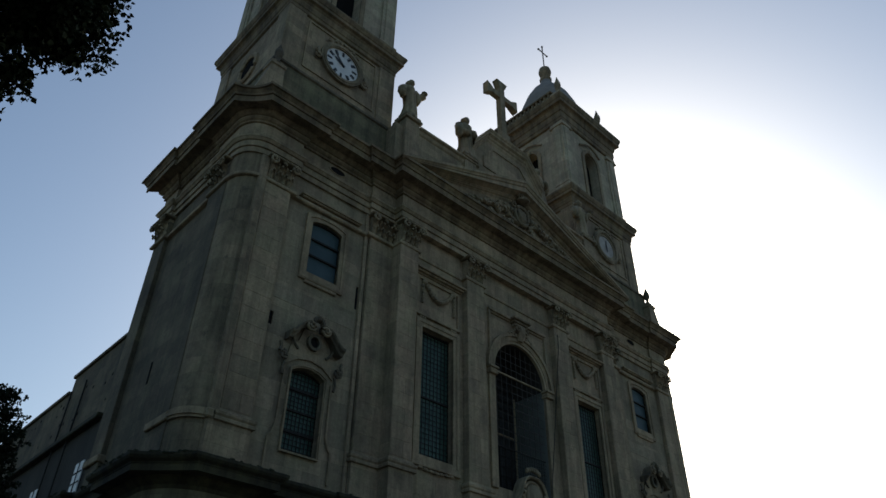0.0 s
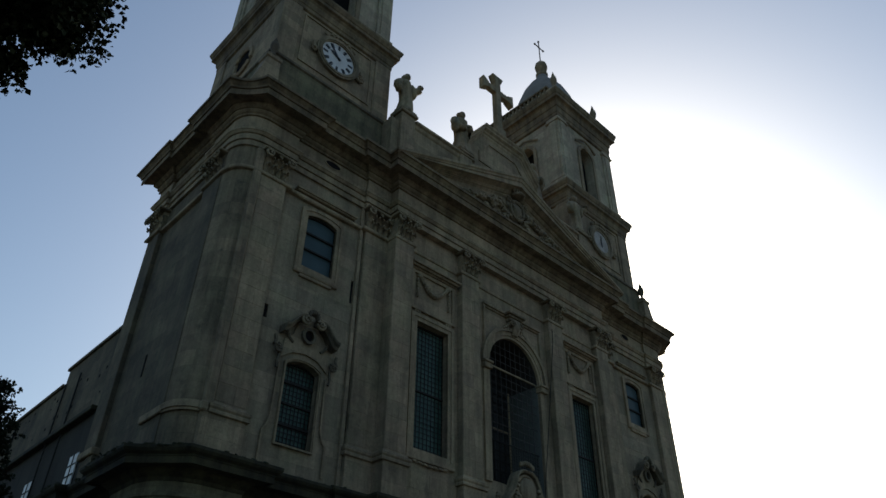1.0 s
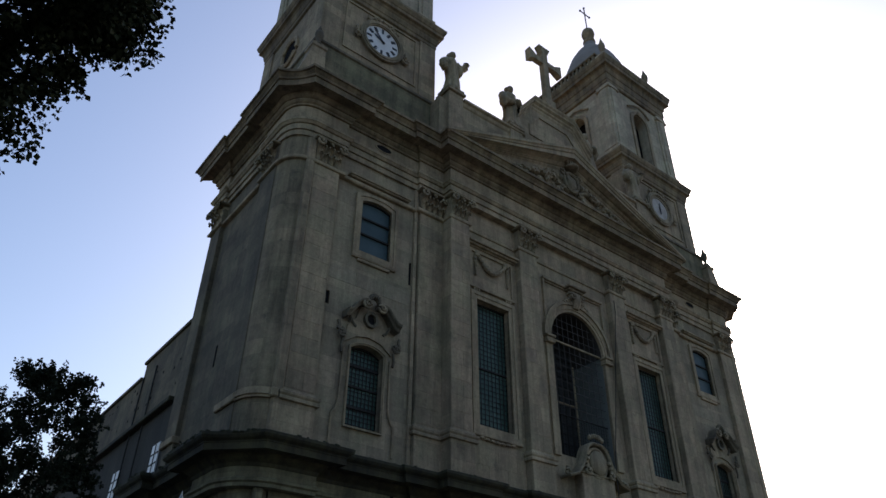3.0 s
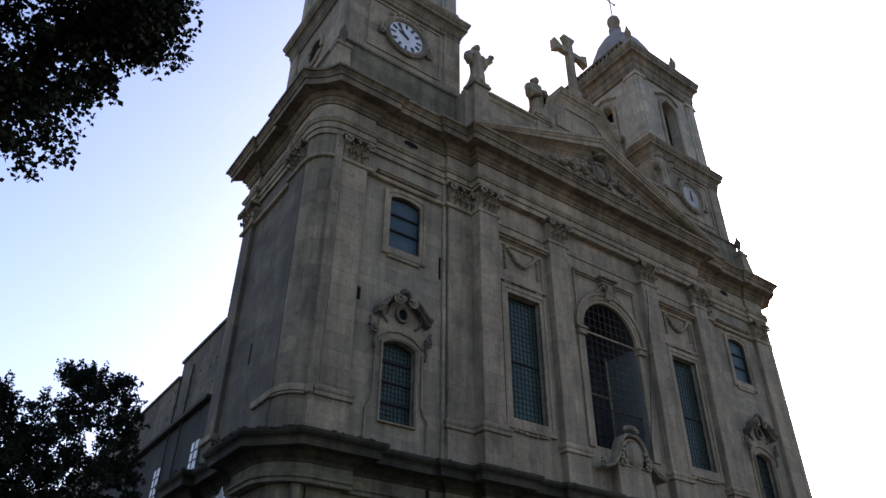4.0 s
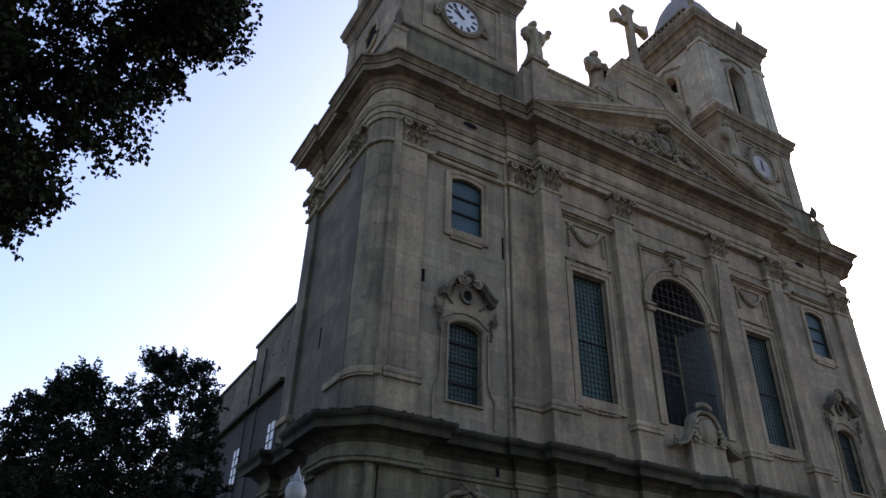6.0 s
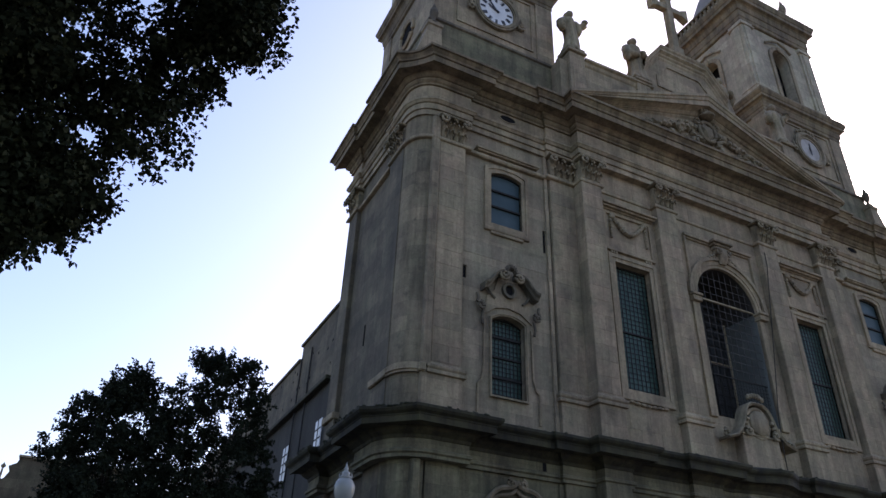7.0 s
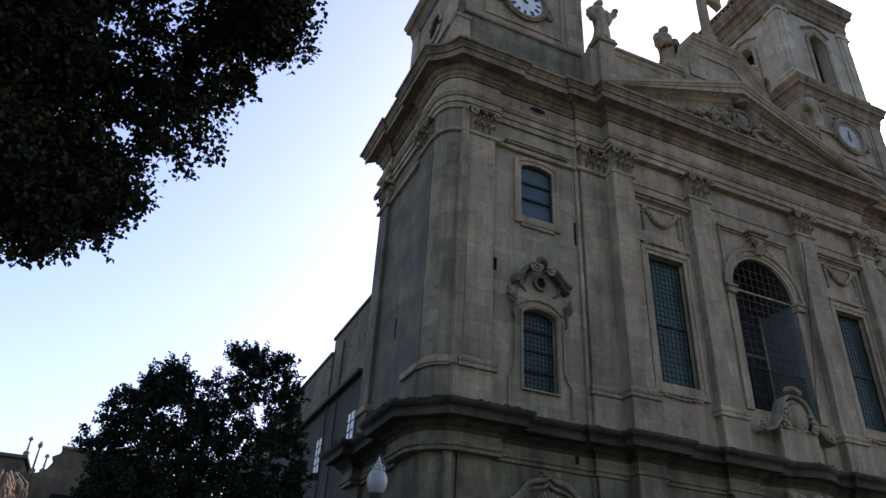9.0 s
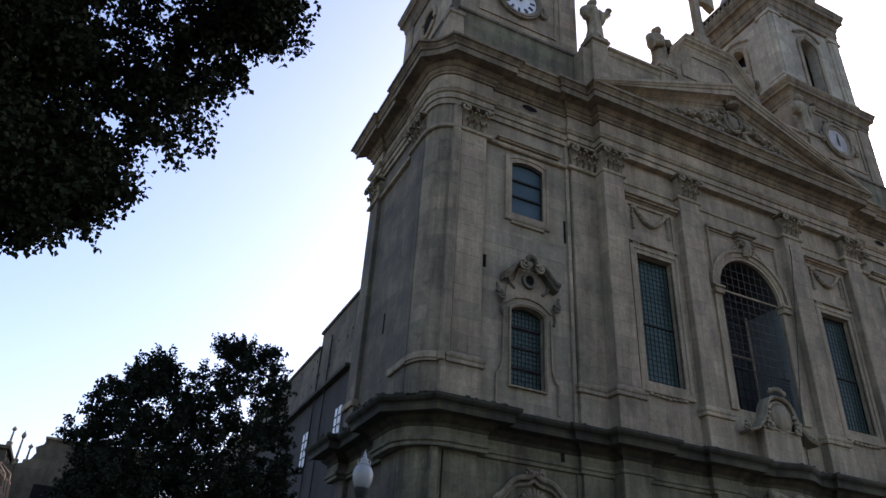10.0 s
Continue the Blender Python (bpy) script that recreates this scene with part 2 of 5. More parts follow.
def arched(x0, x1, z0, z1, rise, n=12):
    """Outline with a segmental or round head: z1 is the springing, rise the height over it."""
    c, h = (x0 + x1) / 2, (x1 - x0) / 2
    rad = (h * h + rise * rise) / (2 * rise)
    a0 = math.asin(min(1.0, h / rad)) if rise <= h else math.pi / 2
    top = [(c + rad * math.sin(a0 - 2 * a0 * i / n), z1 + rise - rad + rad * math.cos(a0 - 2 * a0 * i / n)) for i in range(n + 1)]
    return [(x0, z0), (x1, z0)] + top


def ring_frame(bm, inner, outer, y0, y1):
    """A frame between two outlines of equally many points; y0 its front, y1 its back."""
    rings = [[(x, y1, z) for x, z in outer], [(x, y0, z) for x, z in outer], [(x, y0, z) for x, z in inner], [(x, y1, z) for x, z in inner]]
    loft(bm, rings, True, False)


def filled(bm, outline, y, thick=0.04):
    a = [bm.verts.new((x, y, z)) for x, z in outline]
    b = [bm.verts.new((x, y + thick, z)) for x, z in outline]
    bm.faces.new(a)
    bm.faces.new(b[::-1])
    for i in range(len(a)):
        j = (i + 1) % len(a)
        bm.faces.new((a[i], b[i], b[j], a[j]))


# ---- the church's plan: outline with the breaks of its pilasters ----
def outline(d, centre):
    """Plan line from the back of one tower round the front to the other, moved outwards by d.
    centre: 'flat' for the entablature, 'inset' for a band that runs back between the pilasters,
    'bowed' for the belt, which bows out over the portal."""
    k = 0.24 if centre == "bowed" else 0.0
    half = [(-14.37 - k, 6.9, -1, 1), (-14.37 - k, 5.7, -1, -1), (-14.25, 5.7, -1, -1), (-14.25, 2.2, -1, 1), (-14.37 - k, 2.2, -1, 1)]
    left = [(x + sx * d, y + sy * d) for x, y, sx, sy in half]
    k = 0.24 if centre == "bowed" else 0.0
    a, b = Vector((-14.37 - k - d, 0.8 - d)), Vector((-13.36 - d, -0.22 - k - d))
    sag = 0.32 - 0.56 * min(max(d, 0.0), 0.96)
    left.append(tuple(a))
    for i in range(1, 10):
        s = i / 10
        p = a.lerp(b, s) + Vector((-0.707, -0.707)) * sag * 4 * s * (1 - s)
        left.append(tuple(p))
    left.append(tuple(b))
    for x, y, sx in ((-12.05, -0.22 - k, 1), (-12.05, -0.1, 1), (-8.55, -0.1, -1), (-8.55, -0.24, -1), (-7.28, -0.24, -1), (-7.28, -0.7, -1)):
        left.append((x + sx * d, y - d))
    if centre == "inset":
        for x, y, sx in ((-6.25, -0.72, 1), (-6.25, -0.42, 1), (-3.53, -0.42, -1), (-3.53, -0.72, -1), (-2.37, -0.72, 1), (-2.37, -0.42, 1)):
            left.append((x + sx * d, y - d))
    if centre == "bowed":
        for x, y, sx in ((-6.2, -0.7, 1), (-6.2, -0.5, 1), (-3.6, -0.5, -1), (-3.6, -0.7, -1), (-2.3, -0.7, 1), (-2.3, -0.5, 1)):
            left.append((x + sx * d, y - d))
        w = 1.9 - d
        left += [(-w + w * i / 7, -0.45 - d - 0.42 * math.sin(math.pi / 2 * i / 7) ** 1.5) for i in range(1, 7)]
    return left + [(-x, y) for x, y in reversed(left)]


def moulding(name, prof, centre, mat, parent, label=""):
    bm = bmesh.new()
    loft(bm, [[(x, y, z) for x, y in outline(d, centre)] for d, z in prof])
    return part(name, bm, mat, parent, label)


church = thing("church", "large weathered granite baroque church with two bell towers", "church")

# entablature: architrave, frieze and the deep crowning cornice
moulding("architrave", [(-0.3, 19.83), (0.0, 19.83), (0.0, 20.06), (-0.03, 20.07), (0.06, 20.09), (0.06, 20.34), (0.03, 20.35), (0.11, 20.37), (0.17, 20.47), (0.19, 20.48), (0.19, 20.57), (0.0, 20.63)], "flat", TRIM, church)
moulding("frieze", [(0.0, 20.6), (0.0, 21.36)], "flat", WALL, church)
moulding("main_cornice", [(0.0, 21.28), (0.08, 21.3), (0.08, 21.37), (0.03, 21.38), (0.12, 21.45), (0.16, 21.52), (0.16, 21.57), (0.1, 21.58), (0.2, 21.62), (0.3, 21.72), (0.32, 21.8), (0.26, 21.82), (0.64, 21.86), (0.66, 21.8), (0.72, 21.8), (0.72, 22.07),
                          (0.69, 22.08), (0.77, 22.1), (0.79, 22.18), (0.89, 22.31), (0.96, 22.33), (0.96, 22.44), (-0.2, 22.66)], "flat", CORNICE, church,
         "deep moulded granite main cornice")
moulding("astragal", [(-0.1, 18.66), (0.02, 18.68), (0.055, 18.7), (0.065, 18.76), (0.055, 18.82), (0.02, 18.84), (-0.1, 18.88)], "inset", TRIM, church)
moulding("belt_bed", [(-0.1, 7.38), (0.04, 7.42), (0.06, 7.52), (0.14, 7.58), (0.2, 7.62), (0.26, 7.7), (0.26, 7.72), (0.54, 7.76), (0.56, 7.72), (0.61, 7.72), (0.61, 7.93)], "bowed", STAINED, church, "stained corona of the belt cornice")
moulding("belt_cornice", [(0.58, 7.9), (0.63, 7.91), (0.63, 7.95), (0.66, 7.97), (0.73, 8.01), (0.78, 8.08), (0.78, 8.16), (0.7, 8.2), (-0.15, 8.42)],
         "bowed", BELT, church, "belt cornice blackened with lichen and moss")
moulding("lower_architrave", [(-0.2, 6.86), (0.03, 6.88), (0.03, 6.98), (0.09, 7.02), (0.09, 7.1), (0.015, 7.14), (0.015, 7.42)], "bowed", LOWER, church)


def strip(name, x0, x1, y, z0, z1, mat, parent, thick=0.5, bev=0.015, label=""):
    return one_box(name, x0, x1, y, y + thick, z0, z1, mat, parent, bev, label)


def capital(parent, x0, x1, y, z0, z1, seed):
    """Corinthian capital: bell, two rows of leaves, corner volutes, abacus."""
    bm = bmesh.new()
    w, h = x1 - x0, z1 - z0
    rings = []
    for f, g in ((0, 0), (0.3, 0.02), (0.6, 0.06), (0.85, 0.14)):
        g = g * 0.6 - 0.06
        rings.append([(x0 - g, y + 0.3, z0 + f * h), (x0 - g, y - g, z0 + f * h), (x1 + g, y - g, z0 + f * h), (x1 + g, y + 0.3, z0 + f * h)])
    loft(bm, rings, True)
    for row, (zf, hf, out) in enumerate(((0.0, 0.42, 0.2), (0.36, 0.42, 0.3))):
        n = 4 if row == 0 else 3
        for i in range(n):
            cx = x0 + w * (i + 0.5) / n
            lw = w / n * 0.36
            pts = []
            for k in range(6):
                f = k / 5
                yy = y - 0.03 - out * f ** 2.2
                zz = z0 + h * (zf + hf * (f if f < 0.85 else 1.7 - f))
                ww = lw * (0.75 + 0.5 * math.sin(f * 2.4)) * (1 if f < 0.9 else 0.6)
                pts.append([(cx - ww, yy + 0.05, zz), (cx, yy - 0.03, zz), (cx + ww, yy + 0.05, zz), (cx + ww * 0.8, yy + 0.1, zz), (cx - ww * 0.8, yy + 0.1, zz)])
            loft(bm, pts, True)
            for k in (-1, 0, 1):
                blob(bm, (cx + k * lw * 0.75, y - 0.02 - out * (0.95 - 0.25 * abs(k)), z0 + h * (zf + hf * (0.82 - 0.18 * abs(k)))), (lw * 0.36, 0.05, 0.07), seed + i + row + k, 0.7, 1)
    for sx in (-1, 1):
        cx = x0 + 0.03 if sx < 0 else x1 - 0.03
        scroll(bm, (cx, y - 0.26, z0 + h * 0.76), 0.19, sx, 1.5, 0.06, 0.08, math.pi / 2)
    blob(bm, ((x0 + x1) / 2, y - 0.2, z0 + h * 0.9), (0.1, 0.06, 0.08), seed)
    box(bm, x0 - 0.16, x1 + 0.16, y - 0.3, y + 0.3, z0 + h * 0.9, z1, 0.03)
    return part("capital", bm, CARVED, parent, "carved leafy granite capital")


def pilaster(x0, x1, y, seed, back=0.45, base_left=0.1, base_right=0.1):
    """Giant-order pilaster above the belt, with pedestal, base moulding and capital."""
    p = strip("pilaster", x0, x1, y, 9.6, 18.9, WALL, church, back)
    strip("pedestal", x0 - 0.05, x1 + 0.05, y - 0.05, 8.2, 9.55, WALL, p, back)
    bm = bmesh.new()
    rings = [[(x0 - base_left - d, y + back, z), (x0 - base_left - d, y - 0.08 - d, z), (x1 + base_right + d, y - 0.08 - d, z), (x1 + base_right + d, y + back, z)]
             for d, z in ((0, 9.5), (0.05, 9.52), (0.05, 9.6), (0.02, 9.64), (0.06, 9.7), (0.06, 9.78), (-0.02, 9.82), (-0.06, 9.9))]
    loft(bm, rings, True)
    part("base_moulding", bm, TRIM, p)
    capital(p, x0, x1, y, 18.88, 19.83, seed)
    strip("lower_pilaster", x0 - 0.03, x1 + 0.03, y - 0.02, 0.0, 6.88, LOWER, church, back)
    return p


for k, s in enumerate((-1, 1)):
    def span(a, b):
        return (a, b) if s < 0 else (-b, -a)
    pilaster(*span(-13.3, -12.24), -0.2, k, 0.45)
    pilaster(*span(-8.42, -7.27), -0.18, k + 2, 0.45)
    strip("pilaster_strip", *span(-8.64, -8.49), -0.1, 8.2, 19.8, WALL, church, 0.3)
    strip("lower_pilaster_strip", *span(-8.62, -8.44), -0.08, 0.0, 6.86, LOWER, church, 0.3)
    pilaster(*span(-7.285, -6.3), -0.72, k + 4, 0.65)
    pilaster(*span(-3.48, -2.42), -0.72, k + 6, 0.4)
    strip("corner_strip", *span(-13.64, -13.3), -0.26, 8.2, 19.8, WALL, church, 0.5, 0.05)
    strip("corner_strip_base", *span(-13.72, -13.5), -0.35, 9.51, 9.79, TRIM, church, 0.5, 0.04)
    strip("lower_corner_strip", *span(-13.78, -13.5), -0.32, 0.0, 6.9, LOWER, church, 0.5, 0.05)


# ---- walls with their openings ----
def wall_sheet(name, outer, holes, y0, y1, mat=None, label=""):
    bm = bmesh.new()
    plate(bm, outer, holes, y0, y1)
    return part(name, bm, mat or WALL, church, label)


UP_WIN = lambda s: arched(min(s * 11.05, s * 9.7), max(s * 11.05, s * 9.7), 15.84, 18.08, 0.17)
LOW_WIN = lambda s: arched(min(s * 11.03, s * 9.72), max(s * 11.03, s * 9.72), 9.32, 11.97, 0.22)
for s in (-1, 1):
    xs = sorted((s * 13.4, s * 7.2))
    oval = [(s * 10.3 + 0.36 * math.cos(2 * math.pi * i / 16), 21.05 + 0.15 * math.sin(2 * math.pi * i / 16)) for i in range(16)]
    slit_a = rect(s * 8.68 - 0.09, s * 8.68 + 0.07, 15.25, 16.25)
    slit_b = rect(s * 12.08 - 0.075, s * 12.08 + 0.075, 13.3, 13.8)
    slit_c = rect(s * 9.2 - 0.07, s * 9.2 + 0.07, 6.95, 7.3)
    wall_sheet("bay_wall", rect(xs[0], xs[1], 0.0, 22.3), [UP_WIN(s), LOW_WIN(s), slit_a, slit_b, slit_c], 0.0, 0.7, BAY)
    one_box("dark_backing", xs[0] + 0.3, xs[1] - 0.3, 0.75, 0.8, 8.5, 19, DARK, church, 0)
    for outline_pts in (slit_a, slit_b, slit_c):
        bm = bmesh.new()
        filled(bm, outline_pts, 0.06, 0.05)
        part("slit_window", bm, DARK, church)
    # deep oval hole in the frieze
    bm = bmesh.new()
    ring_frame(bm, oval, [(s * 10.3 + (x - s * 10.3) * 1.18, 21.05 + (z - 21.05) * 1.25) for x, z in oval], -0.13, 0.1)
    fr = part("oval_vent", bm, TRIM, church, "oval vent in the frieze")
    bm = bmesh.new()
    filled(bm, oval, -0.108, 0.05)
    part("vent_hole", bm, DARK, fr)

NICHE_HOLE = arched(-1.65, 1.65, 10.2, 15.15, 1.65, 20)
TALL = lambda s: rect(min(s * 5.78, s * 4.08), max(s * 5.78, s * 4.08), 10.39, 15.53)
wall_sheet("centre_wall", rect(-7.26, 7.26, 0.0, 22.3), [TALL(-1), TALL(1), NICHE_HOLE], -0.42, 0.5)
for s in (-1, 1):
    xs = sorted((s * 7.2, s * 3.2))
    one_box("dark_backing", xs[0], xs[1], 0.55, 0.6, 9.5, 16.5, DARK, church, 0)

# rounded corners and rendered flanks of the two tower bases
for s in (-1, 1):
    bm = bmesh.new()
    a, b = Vector((-14.3, 0.85)), Vector((-13.36, -0.17))
    line = [a.lerp(b, i / 12) + Vector((-0.707, -0.707)) * 0.3 * 4 * (i / 12) * (1 - i / 12) for i in range(13)]
    rings = [[(-s * x, y, z) for x, y in line] + [(-s * -13.2, 0.9, z)] for z in (0, 6.9, 8.2, 19.9, 22.3)]
    loft(bm, rings, True)
    part("rounded_corner", bm, CORNER, church, "rounded ashlar corner of the tower base")
    bm = bmesh.new()
    loft(bm, [[(-s * (x - 0.02), y - 0.02, z) for x, y in line] + [(-s * -13.3, 0.9, z)] for z in (0, 6.9)], True)
    part("lower_rounded_corner", bm, LOWER, church)
    bm = bmesh.new()
    for d, z0, z1 in ((0.1, 9.5, 9.58), (0.15, 9.58, 9.68), (0.12, 9.68, 9.8)):
        rr = [[(-s * (x - 0.707 * d), y - 0.707 * d, z) for x, y in line] + [(-s * -13.3, 0.9, z)] for z in (z0, z1)]
        loft(bm, rr, True)
    part("corner_base_moulding", bm, TRIM, church)
    for y0, y1, x in ((0.84, 2.15, 14.33), (5.75, 6.3, 14.33), (6.36, 6.85, 14.3)):
        xx = sorted((s * 13.6, s * x))
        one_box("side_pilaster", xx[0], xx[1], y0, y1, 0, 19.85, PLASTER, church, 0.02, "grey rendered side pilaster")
    for y0, y1 in ((0.75, 2.2), (5.7, 6.9)):
        xx = sorted((s * 13.6, s * 14.43))
        one_box("side_base_moulding", xx[0], xx[1], y0, y1, 9.52, 9.78, TRIM, church, 0.03)
    xx = sorted((s * 13.4, s * 14.15))
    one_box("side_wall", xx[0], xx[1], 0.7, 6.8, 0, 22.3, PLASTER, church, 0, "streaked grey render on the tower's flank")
    xx = sorted((s * 14.149, s * 14.17))
    one_box("slit_window", xx[0], xx[1], 3.72, 3.82, 11.7, 12.5, DARK, church, 0)
    for y0, y1 in ((0.95, 2.15), (5.75, 6.8)):
        u = (y0, y1) if s > 0 else (-y1, -y0)
        cap = capital(church, u[0], u[1], -14.33, 18.88, 19.83, 9)
        cap.data.transform(pose(0, 0, 0, 0, 0, 90 * s))
one_box("tower_base_core", -13.3, -7.3, 0.9, 6.8, 0, 22.4, DARK, church, 0)
one_box("tower_base_core", 7.3, 13.3, 0.9, 6.8, 0, 22.4, DARK, church, 0)
one_box("roof_slab", -14.3, 14.3, 0.2, 6.9, 22.3, 22.45, TRIM, church, 0)


# ---- windows ----
def grown(outline_pts, g, flat_bottom=True):
    cx = sum(p[0] for p in outline_pts) / len(outline_pts)
    zs = [p[1] for p in outline_pts]
    lo, hi = min(zs), max(zs)
    out = []
    for x, z in outline_pts:
        out.append((x + math.copysign(g, x - cx) if abs(x - cx) > 0.02 else x, z + g if z > lo + 0.3 else z - g))
    return out


def window(name, hole, wall_y, frame_w, glass_mat, bars, grid, label, cross=None, deep=0.28):
    """Stone surround, recessed pane, glazing bars and, where there is one, the iron grille."""
    w = thing_part(name, label)
    bm = bmesh.new()
    ring_frame(bm, hole, grown(hole, frame_w), wall_y - 0.07, wall_y + 0.05)
    ring_frame(bm, grown(hole, frame_w * 0.55), grown(hole, frame_w * 1.08), wall_y - 0.11, wall_y + 0.05)
    part("frame", bm, TRIM, w, "moulded stone window surround")
    # added dark ring: its colour stands for the shaded reveal
    bm = bmesh.new()
    ring_frame(bm, grown(hole, -0.07), hole, wall_y + deep - 0.07, wall_y + deep + 0.02)
    part("reveal_shade", bm, IRON, w, "dark ring for the shade of the window reveal")
    bm = bmesh.new()
    filled(bm, hole, wall_y + deep, 0.03)
    part("pane", bm, glass_mat, w)
    xs, zs = [p[0] for p in hole], [p[1] for p in hole]
    x0, x1, z0, z1 = min(xs), max(xs), min(zs), max(zs)
    for f in bars:
        z = z0 + f * (z1 - z0)
        one_box("glazing_bar", x0, x1, wall_y + deep - 0.08, wall_y + deep, z - 0.035, z + 0.035, IRON, w, 0)
    if grid:
        bm = bmesh.new()
        nx, nz = grid
        for i in range(1, nx):
            x = x0 + (x1 - x0) * i / nx
            box(bm, x - 0.01, x + 0.01, wall_y + deep - 0.06, wall_y + deep - 0.03, z0, z1 - 0.02)
        for i in range(1, nz):
            z = z0 + (z1 - z0) * i / nz
            box(bm, x0, x1, wall_y + deep - 0.055, wall_y + deep - 0.035, z - 0.01, z + 0.01)
        part("grille", bm, IRON, w, "close iron grille over the glass")
    return w


def thing_part(name, label=""):
    e = new(name)
    e.parent = church
    return tagged(e, label) if label else e


for s in (-1, 1):
    window("upper_window", UP_WIN(s), 0.0, 0.26, BOARD, (0.36, 0.66), None, "small segmental window with two dark bars", deep=0.14)
    window("lower_window", LOW_WIN(s), 0.0, 0.07, GLASS, (0.25, 0.5, 0.75), (9, 18), "segmental window behind an iron grille")
    window("tall_window", TALL(s), -0.42, 0.3, GLASS, (0.46,), (9, 26), "tall rectangular window of leaded glass with iron grille", deep=0.3)


# hood over the upper windows, festoon panels over the tall ones, carved crest over the lower ones
def hood(s):
    bm = bmesh.new()
    c = s * 10.36
    for d, z0, z1 in ((0.08, 18.66, 18.78), (0.16, 18.9, 18.96), (0.22, 18.96, 19.06)):
        box(bm, c - 1.2 - d, c + 1.2 + d, -d - 0.06, 0.1, z0, z1, 0.015)
    part("window_hood", bm, TRIM, church)


def apron(s):
    """Stepped sill moulding under an upper window."""
    bm = bmesh.new()
    c = s * 10.37
    box(bm, c - 0.96, c + 0.96, -0.1, 0.05, 15.5, 15.6, 0.02)
    box(bm, c - 0.7, c + 0.7, -0.09, 0.05, 15.38, 15.5, 0.02)
    part("window_apron", bm, TRIM, church)


def festoon(s):
    f = thing_part("festoon_panel", "stone panel with a hanging carved garland")
    c = s * 4.93
    bm = bmesh.new()
    for z0, z1, d in ((17.8, 17.88, 0.08), (17.88, 17.94, 0.14), (17.94, 18.02, 0.26), (18.02, 18.12, 0.36)):
        box(bm, c - 1.2 - d * 0.45, c + 1.2 + d * 0.45, -0.42 - d, -0.3, z0, z1, 0.015)
    part("panel_cornice", bm, TRIM, f)
    bm = bmesh.new()
    ring_frame(bm, rect(c - 1.08, c + 1.08, 16.14, 17.72), rect(c - 1.2, c + 1.2, 16.02, 17.82), -0.5, -0.4)
    part("panel_frame", bm, TRIM, f)
    bm = bmesh.new()
    pts = [(c - 0.78 + 1.56 * i / 14, -0.5, 17.6 - 0.62 * math.sin(math.pi * i / 14)) for i in range(15)]
    tube(bm, pts, 0.07, 6)
    for i, p in enumerate(pts):
        blob(bm, p, 0.085 + 0.05 * math.sin(math.pi * i / 14), i, 0.5, 1)
    part("garland", bm, CARVED, f)
    for sx in (-1, 1):
        bm = bmesh.new()
        tube(bm, [(c + sx * 0.86, -0.47, 17.6), (c + sx * 0.88, -0.47, 16.6)], 0.05, 5)
        blob(bm, (c + sx * 0.8, -0.5, 17.62), (0.15, 0.1, 0.14), 3, 0.5)
        for i in range(6):
            blob(bm, (c + sx * 0.88, -0.49, 17.4 - 0.15 * i), (0.085 - 0.008 * i, 0.07, 0.1), i, 0.5, 1)
        part("pendant", bm, CARVED, f)
    bm = bmesh.new()
    for sx in (-1, 1):
        for j in range(3):
            box(bm, c + sx * 0.85 - 0.16 + 0.12 * j, c + sx * 0.85 - 0.08 + 0.12 * j, -0.52, -0.4, 15.88, 16.04, 0.01)
    box(bm, c - 1.21, c + 1.21, -0.54, -0.4, 15.99, 16.06, 0.01)
    part("guttae", bm, TRIM, f)
    # scalloped sill
    bm = bmesh.new()
    box(bm, c - 1.22, c + 1.22, -0.54, -0.4, 9.98, 10.09, 0.02)
    for i in range(7):
        blob(bm, (c - 0.75 + 0.25 * i, -0.48, 9.95 - 0.05 * math.sin(math.pi * i / 6)), (0.15, 0.06, 0.07), i, 0.3, 1)
    part("window_sill", bm, TRIM, f)


